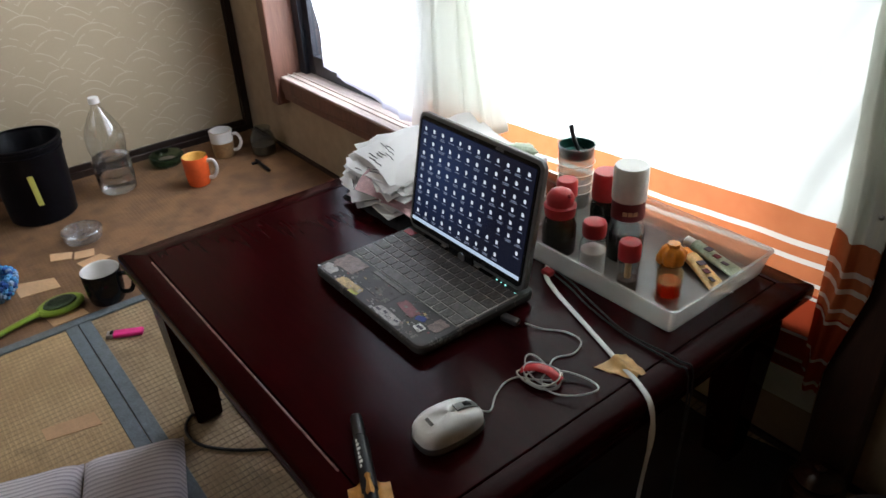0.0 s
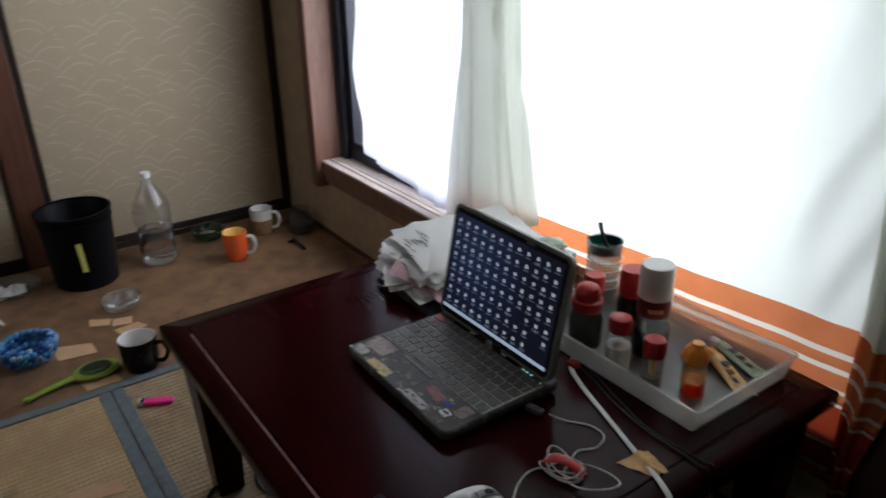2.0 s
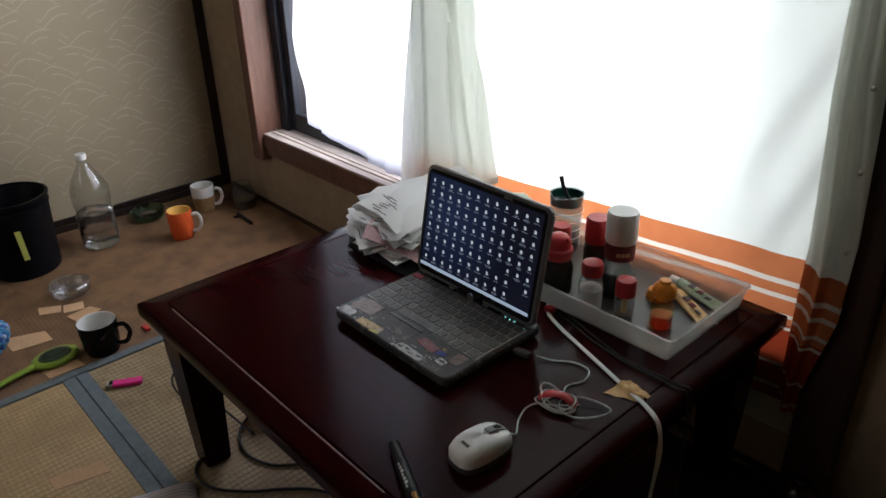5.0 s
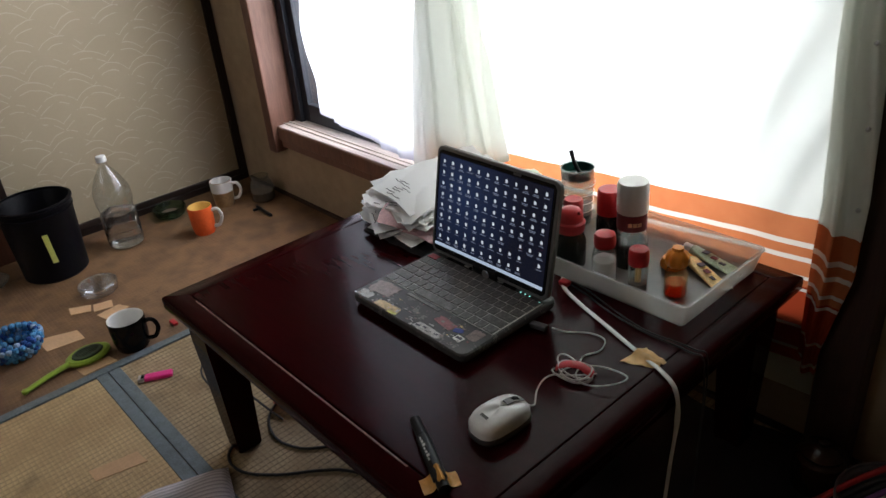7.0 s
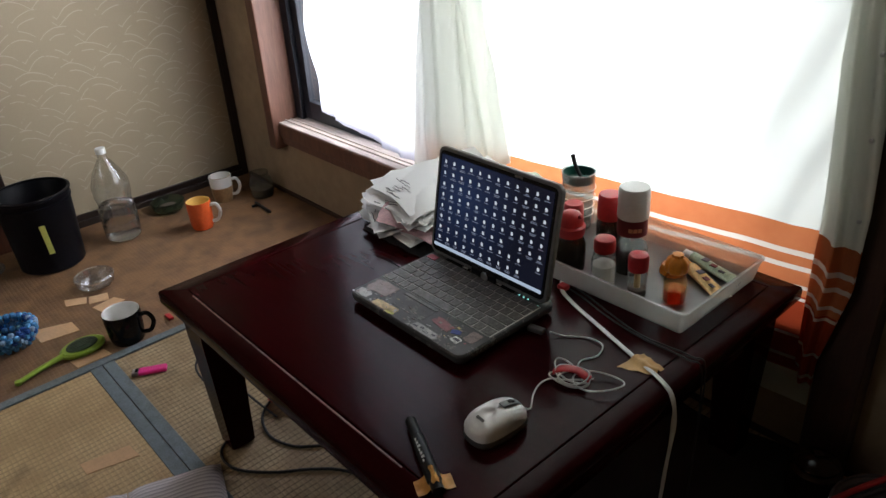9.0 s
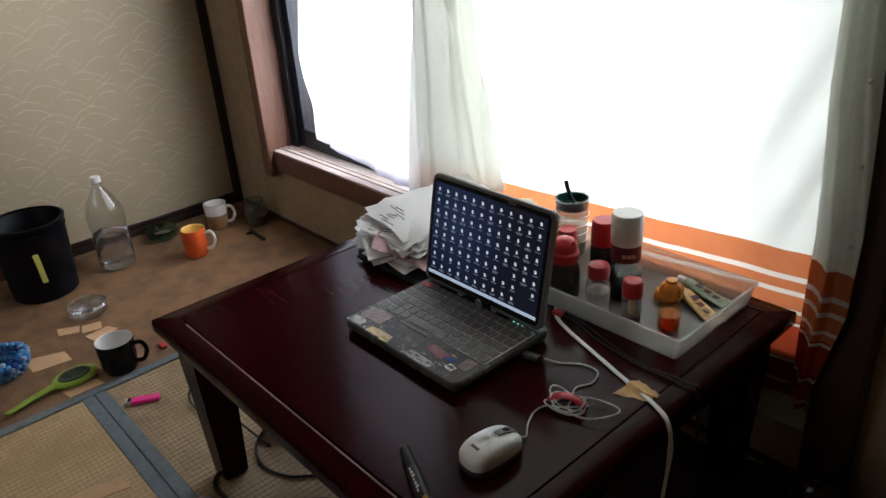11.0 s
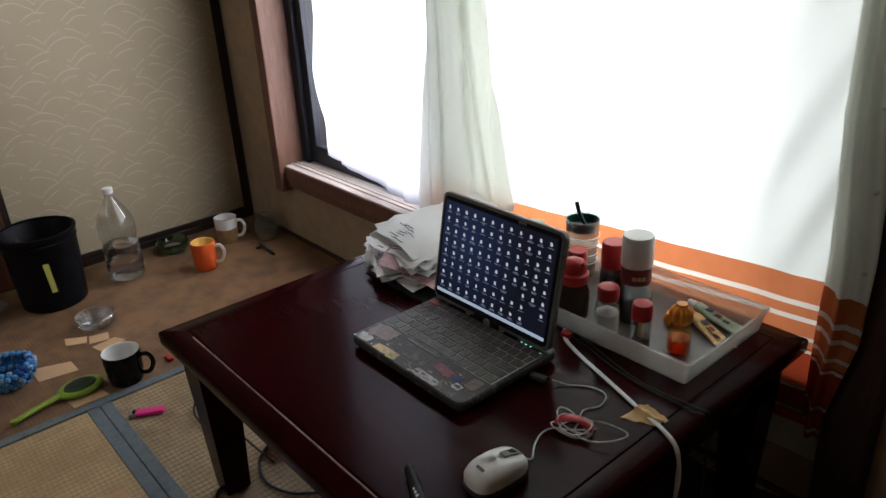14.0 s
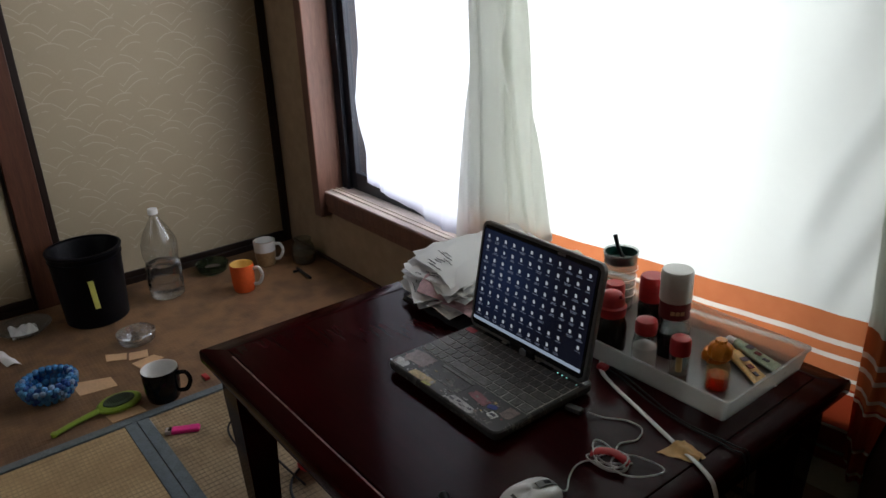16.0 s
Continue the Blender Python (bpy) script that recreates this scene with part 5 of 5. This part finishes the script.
ash = thing("ashtray", pose(0.446, -0.657, 0.001), "clear glass ashtray on the tatami", "ashtray")
part("bowl", lathe([(0, 0), (0.042, 0), (0.050, 0.006), (0.056, 0.030), (0.053, 0.034), (0.047, 0.032), (0.040, 0.012), (0, 0.009)], 48, squash=lambda a, z: 1 + 0.02 * math.cos(12 * a)), "ash_glass", ash, smooth=True)
gash = thing("ashtray", pose(0.098, -0.282, 0.001), "dark green glass ashtray beside the sliding door", "ashtray")
part("bowl", lathe([(0, 0), (0.040, 0), (0.052, 0.010), (0.057, 0.034), (0.053, 0.037), (0.048, 0.034), (0.040, 0.014), (0, 0.010)], 40, squash=lambda a, z: 1 + 0.025 * math.cos(10 * a)), "green_glass", gash, smooth=True)
part("ash", lathe([(0, 0.011), (0.036, 0.011), (0.03, 0.016), (0, 0.019)], 20), "pepper", gash)
jar = thing("glass_jar", pose(0.248, 0.008, 0.001), "grey glass jar in the corner", "jar")
part("jar_wall", lathe(vessel([(0.036, 0), (0.041, 0.006), (0.043, 0.050), (0.038, 0.068), (0.031, 0.076), (0.033, 0.092)], 0.0025), 36), "jar_glass", jar, smooth=True)
part("contents", lathe([(0, 0.004), (0.036, 0.004), (0.038, 0.034), (0, 0.036)], 28), "pepper", jar)
pen = thing("black_pen", pose(0.352, -0.052, 0.001, 0, 0, -3), "short black pen lying on the tatami", "pen")
part("barrel", lathe([(0, -0.055), (0.004, -0.055), (0.0055, -0.045), (0.006, 0.05), (0.0045, 0.055), (0, 0.056)], 14), "black", pen, smooth=True).matrix_local = pose(0, 0, 0.006, 0, 90, 0)
part("clip", box(-0.05, -0.012, -0.0015, 0.0015, 0.0115, 0.0132, 0.0004, 1), "black", pen)
part("crossed_cap", box(-0.040, -0.030, -0.024, 0.006, 0.002, 0.009, 0.002), "black", pen)

dish = thing("glass_dish", pose(0.592, -0.925, 0.001), "blue scalloped glass dish on the tatami", "dish")
part("bowl", lathe([(0, 0), (0.040, 0), (0.056, 0.008), (0.064, 0.034), (0.066, 0.046), (0.063, 0.047), (0.059, 0.036), (0.048, 0.014), (0, 0.008)], 72, squash=lambda a, z: 1 + (0.035 if z > 0.005 else 0) * math.cos(14 * a)), "blue_glass", dish, smooth=True)
bead = lathe([(0, -0.0078), (0.0050, -0.0060), (0.0078, -0.0020), (0.0082, 0.0012), (0.0060, 0.0060), (0, 0.0078)], 7)
bead_mesh = {}
for mt in ("blue_bead", "pale_bead", "deep_bead"):
    bead_mesh[mt] = bpy.data.meshes.new("glass_bead")
    bead.to_mesh(bead_mesh[mt])
    bead_mesh[mt].materials.append(M[mt])
    bead_mesh[mt].polygons.foreach_set("use_smooth", [False] * len(bead_mesh[mt].polygons))
bead.free()
rnd = random.Random(31)
for row, (kr, kz, n) in enumerate(((0.054, 0.009, 20), (0.061, 0.020, 24), (0.066, 0.032, 26), (0.068, 0.043, 27), (0.058, 0.048, 22), (0.044, 0.017, 15))):
    for k in range(n):
        a = 2 * math.pi * (k + 0.5 * row) / n
        ob = new("glass_bead", bead_mesh[rnd.choice(("blue_bead", "blue_bead", "blue_bead", "pale_bead", "deep_bead", "deep_bead"))])
        ob.parent = dish
        ob.matrix_local = pose(kr * math.cos(a), kr * math.sin(a), kz + rnd.uniform(-0.002, 0.002))
part("pink_flower", lathe([(0, 0.010), (0.010, 0.010), (0.009, 0.016), (0, 0.018)], 18, squash=lambda a, z: 1 + 0.2 * math.cos(5 * a)), "pink", dish, "pink flower in the bowl", smooth=True).matrix_local = pose(0.018, -0.012, 0.0)

hb = thing("hairbrush", pose(0.768, -0.800, 0.001, 0, 0, 5), "green plastic hairbrush lying on the tatami", "hairbrush")
part("head", lathe([(0, 0.002), (0.026, 0.002), (0.034, 0.008), (0.034, 0.014), (0.030, 0.018), (0, 0.018)], 40), "green", hb, "green oval head", smooth=True).matrix_local = Matrix.Diagonal((1.2, 1.62, 1.0, 1.0))
part("pad", lathe([(0, 0.017), (0.0245, 0.017), (0.023, 0.021), (0, 0.0235)], 32), "bristle", hb, "dark bristle pad", smooth=True).matrix_local = Matrix.Diagonal((1.2, 1.6, 1.0, 1.0))
part("handle", sweep([(0.0, -0.046, 0.011), (0.004, -0.080, 0.010), (0.010, -0.120, 0.009), (0.020, -0.160, 0.008)], 0.0085, 12, flat=0.7, ends=(1.15, 0.9)), "green", hb, smooth=True)
part("handle_tip", lathe([(0, -0.006), (0.0075, -0.004), (0.008, 0.0), (0.0075, 0.005), (0, 0.007)], 14), "green", hb, smooth=True).matrix_local = pose(0.0205, -0.163, 0.008)
bm = bmesh.new()
for i in range(-3, 4):
    for j in range(-5, 6):
        if (i / 3.6) ** 2 + (j / 5.6) ** 2 < 1:
            box(i * 0.0048 - 0.0006, i * 0.0048 + 0.0006, j * 0.0052 - 0.0006, j * 0.0052 + 0.0006, 0.020, 0.0250, bm=bm)
part("bristles", bm, "black", hb)

li = thing("lighter", pose(0.985, -0.712, 0.001, 0, 0, 62), "pink plastic lighter lying on the tatami", "lighter")
part("body", box(-0.030, 0.036, -0.0115, 0.0115, 0.0, 0.011, 0.004, 3), "pink", li, smooth=False)
part("hood", box(-0.044, -0.030, -0.0105, 0.0105, 0.001, 0.0105, 0.002), "metal", li, "steel hood")
part("button", box(-0.036, -0.029, -0.006, 0.006, 0.0105, 0.0135, 0.001), "black", li)


def floor_patch(outline, label="square of tan paper tape stuck on the tatami"):
    ob = tagged(link("paper_patch", slab(outline, 0.0006, 0.0018), "patch"), label, "tape patch", "tape patches on the tatami")
    return ob


floor_patch([(0.470, -0.756), (0.500, -0.704), (0.536, -0.716), (0.512, -0.764)])
floor_patch([(0.506, -0.700), (0.520, -0.652), (0.562, -0.662), (0.548, -0.712)])
floor_patch([(0.572, -0.712), (0.562, -0.648), (0.598, -0.630), (0.622, -0.700)])
floor_patch([(0.570, -0.872), (0.606, -0.778), (0.664, -0.776), (0.650, -0.868)])
floor_patch([(1.182, -0.945), (1.200, -0.850), (1.246, -0.846), (1.222, -0.944)])
floor_patch([(0.792, -0.842), (0.798, -0.762), (0.837, -0.754), (0.835, -0.836)])
floor_patch([(0.372, -1.345), (0.388, -1.215), (0.442, -1.222), (0.424, -1.345)])

sd = thing("plastic_dish", pose(0.150, -0.905, 0.001), "clear shallow plastic dish holding a crumpled tissue", "dish")
part("bowl", lathe(vessel([(0.050, 0), (0.056, 0.004), (0.074, 0.022), (0.079, 0.023)], 0.0012), 40), "cup", sd, smooth=True)
part("tissue", surface(lambda u, v: (-0.035 + 0.08 * u, -0.042 + 0.075 * v, 0.004 + 0.030 * abs(math.sin(5 * u + 2 * v) * math.cos(6 * v - 2 * u)) * math.sin(math.pi * u) + 0.001), 22, 22, 0.0006), "tissue", sd, "crumpled white tissue")
tub = thing("plastic_tub", pose(0.135, -1.170, 0.001), "clear plastic food tub on the tatami", "tub")
part("tub_wall", lathe(vessel([(0.060, 0), (0.066, 0.005), (0.082, 0.060), (0.088, 0.062)], 0.0012), 40), "cup", tub, smooth=True)
tl = tagged(link("teal_container", lathe([(0, 0), (0.026, 0), (0.032, 0.008), (0.034, 0.040), (0.030, 0.044), (0.024, 0.036), (0, 0.030)], 20, squash=lambda a, z: 1 + 0.06 * math.sin(5 * a + 50 * z)), "teal_lid", None, True), "dark teal plastic container on the tatami", "container")
tl.matrix_world = pose(0.300, -1.205, 0.001)
gw = tagged(link("green_wrapper", surface(lambda u, v: (0.232 + 0.062 * u, -1.090 + 0.066 * v, 0.002 + 0.026 * abs(math.sin(7 * u + 3 * v) * math.cos(8 * v - 3 * u)) * math.sin(math.pi * u) * math.sin(math.pi * v) ** 0.5 + 0.0005), 26, 26, 0.0006), "green_film", None, False), "crumpled shiny green wrapper on the tatami", "wrapper")
wp = tagged(link("white_packet", surface(lambda u, v: (0.226 + 0.125 * u + 0.012 * v, -1.020 + 0.032 * u + 0.036 * v, 0.002 + 0.008 * math.sin(math.pi * v) + 0.002 * math.sin(12 * u)), 20, 8, 0.0006), "sheet", None, True), "narrow white paper packet on the tatami", "packet")
sdv = thing("screwdriver", pose(0.572, -1.205, 0.001, 0, 0, 82), "blue-handled screwdriver lying on the tatami", "screwdriver")
part("grip", lathe([(0, -0.055), (0.010, -0.053), (0.0125, -0.045), (0.0115, -0.02), (0.013, 0.0), (0.0105, 0.018), (0.006, 0.024), (0, 0.025)], 20, squash=lambda a, z: 1 + 0.06 * math.cos(6 * a)), "blue", sdv, "blue plastic grip", smooth=True).matrix_local = pose(0, 0, 0.013, 0, 90, 0)
part("shaft", lathe([(0, 0.02), (0.0026, 0.02), (0.0026, 0.085), (0, 0.087)], 12), "metal", sdv, smooth=True).matrix_local = pose(0, 0, 0.012, 0, 90, 0)
crumb = tagged(link("paper_scrap", surface(lambda u, v: (0.655 + 0.02 * u, -1.298 + 0.022 * v, 0.001 + 0.008 * math.sin(math.pi * u) * math.sin(math.pi * v)), 6, 6, 0.0006), "patch"), "tiny tan paper scrap on the tatami", "scrap")


def note_sheet(x, y, a, w, h, label):
    ob = thing("paper_sheet", pose(x, y, 0.0015, 0, 0, a), label, "paper", "papers on the tatami")
    part("sheet", surface(lambda u, v: ((u - 0.5) * w, (v - 0.5) * h, 0.001 + 0.004 * (2 * u - 1) ** 2 * v + 0.0012 * math.sin(6 * u)), 8, 8, 0.0005), "sheet", ob, smooth=True)
    for k in range(7):
        part("printed_bar", box(-w * 0.36, w * (0.10 + 0.05 * (k * 3 % 5)), -h * 0.36 + h * 0.10 * k, -h * 0.36 + h * 0.10 * k + 0.003, 0.0060, 0.0064), "caption_ink", ob)


M["caption_ink"] = mat("grey_print", (0.38, 0.38, 0.42), 0.8, vary=0.2)
note_sheet(0.655, -1.372, 4, 0.165, 0.24, "white printed sheet lying on the tatami")
note_sheet(0.915, -1.384, -6, 0.155, 0.24, "white sheet of paper lying on the tatami")
bit = tagged(link("red_clip", box(0.770, 0.800, -0.588, -0.574, 0.0005, 0.008, 0.002), "red", None), "small red plastic clip on the tatami", "clip")

cu = thing("cushion", pose(1.392, -0.738, 0.001, 0, 0, -19), "thin grey-white striped floor cushion", "cushion")


def pad(y0, y1):
    def fn(u, v):
        e = (1 - abs(2 * u - 1) ** 5) ** 0.5 * (1 - abs(2 * v - 1) ** 5) ** 0.5 if 0 < u < 1 and 0 < v < 1 else 0.0
        return (0.46 * u, y0 + (y1 - y0) * v, 0.004 + 0.034 * e + 0.002 * math.sin(13 * u + 8 * v) * e)
    bm = surface(fn, 40, 24)
    surface(lambda u, v: (0.46 * u, y0 + (y1 - y0) * v, 0.001), 2, 2, bm=bm)
    return bm


part("pad", pad(-0.175, 0.0), "ticking", cu, smooth=True)
part("pad", pad(-0.352, -0.177), "ticking", cu, smooth=True)

# ---- under and beside the table ----
fc = thing("floor_cable", pose(0, 0, 0), "black cable lying in a loop on the tatami under the table", "cable")
part("cord", sweep([(1.338, -0.655, 0.004), (1.340, -0.695, 0.004), (1.362, -0.722, 0.004), (1.400, -0.729, 0.004), (1.440, -0.716, 0.004), (1.491, -0.672, 0.004), (1.535, -0.617, 0.004), (1.590, -0.570, 0.004), (1.72, -0.52, 0.004)], 0.0030, 8), "cable_black", fc, smooth=True)
part("cord", sweep([(1.295, -0.545, 0.004), (1.292, -0.566, 0.004), (1.320, -0.602, 0.004), (1.362, -0.622, 0.004), (1.408, -0.625, 0.004), (1.456, -0.606, 0.004), (1.484, -0.577, 0.004), (1.526, -0.527, 0.004), (1.62, -0.44, 0.004)], 0.0030, 8), "cable_black", fc, smooth=True)
part("cord", sweep([(1.35, -0.585, 0.004), (1.24, -0.600, 0.020), (1.085, -0.600, 0.030), (1.055, -0.622, 0.024), (1.085, -0.640, 0.010), (1.20, -0.640, 0.004), (1.34, -0.640, 0.004)], 0.0026, 8), "cable_black", fc, smooth=True)
rb = thing("red_box", pose(1.300, -0.530, 0.001, 0, 0, 20), "small red box on the tatami under the table", "box")
part("box_body", box(-0.025, 0.035, -0.035, 0.035, 0, 0.030, 0.002), "red", rb)
part("box_lid", box(-0.026, 0.036, -0.036, 0.036, 0.0305, 0.037, 0.002), "red", rb)
bp = thing("power_adapter", pose(1.62, -0.42, 0.001, 0, 0, 30), "black laptop power adapter under the table", "adapter")
part("adapter_body", box(-0.055, 0.055, -0.025, 0.025, 0, 0.03, 0.005), "black", bp)
gj = thing("brown_pot", pose(2.232, -0.020, 0.001), "glossy dark brown lidded pot beside the table", "pot")
part("pot_body", lathe([(0, 0), (0.034, 0), (0.042, 0.010), (0.046, 0.045), (0.042, 0.075), (0.032, 0.082), (0, 0.082)], 32), "brown_gloss", gj, smooth=True)
part("pot_lid", lathe([(0, 0.083), (0.036, 0.083), (0.037, 0.088), (0.022, 0.097), (0.007, 0.100), (0.009, 0.108), (0, 0.112)], 32), "brown_gloss", gj, smooth=True)
bk = thing("basket", pose(2.375, -0.065, 0.001), "round grey plastic basket holding white packets", "basket")
part("basket_wall", lathe(vessel([(0.075, 0), (0.080, 0.004), (0.092, 0.085), (0.098, 0.088), (0.098, 0.094)], 0.003), 40), "basket", bk, smooth=True)
part("white_packet", box(-0.055, -0.010, -0.035, 0.03, 0.004, 0.075, 0.006), "sheet", bk, "white packet inside")
bw = thing("white_carton", pose(2.475, -0.225, 0.001, 0, 0, 35), "white carton standing on the floor", "carton")
part("carton_body", box(-0.06, 0.09, -0.10, 0.08, 0, 0.10, 0.002), "sheet", bw)
cb = thing("cable_bundle", pose(0, 0, 0), "bundle of black, red and purple cables beside the pillar", "cable")
for k, (mt, dx) in enumerate((("cable_black", 0.0), ("cable_black", 0.012), ("red", -0.016), ("purple", 0.022))):
    part("cord", sweep([(2.46 + dx, 0.040, 0.20), (2.40 + dx, 0.000, 0.155 + 0.008 * k), (2.33 + dx, -0.060, 0.115), (2.27 + dx, -0.130, 0.060), (2.20 + dx, -0.200, 0.010), (2.16, -0.26, 0.006)], 0.005, 8), mt, cb, smooth=True)
part("strip", box(2.44, 2.52, 0.03, 0.083, 0.15, 0.215, 0.004), "black", cb, "black socket strip on the wall")
# added black sheet, stands in for the deep shade on the floor here
shade_cover = thing("shade_sheet", pose(0, 0, 0), "added black sheet that darkens the shaded floor beside and under the table", "cloth")


def shade_cover_top(u, v):
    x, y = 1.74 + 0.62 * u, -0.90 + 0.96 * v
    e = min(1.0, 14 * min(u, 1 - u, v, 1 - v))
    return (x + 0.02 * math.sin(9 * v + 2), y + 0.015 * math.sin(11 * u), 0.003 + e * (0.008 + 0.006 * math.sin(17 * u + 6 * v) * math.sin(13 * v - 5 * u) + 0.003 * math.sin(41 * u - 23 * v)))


part("dark_layer", surface(shade_cover_top, 60, 54, 0.002), "black_cloth", shade_cover, smooth=True)
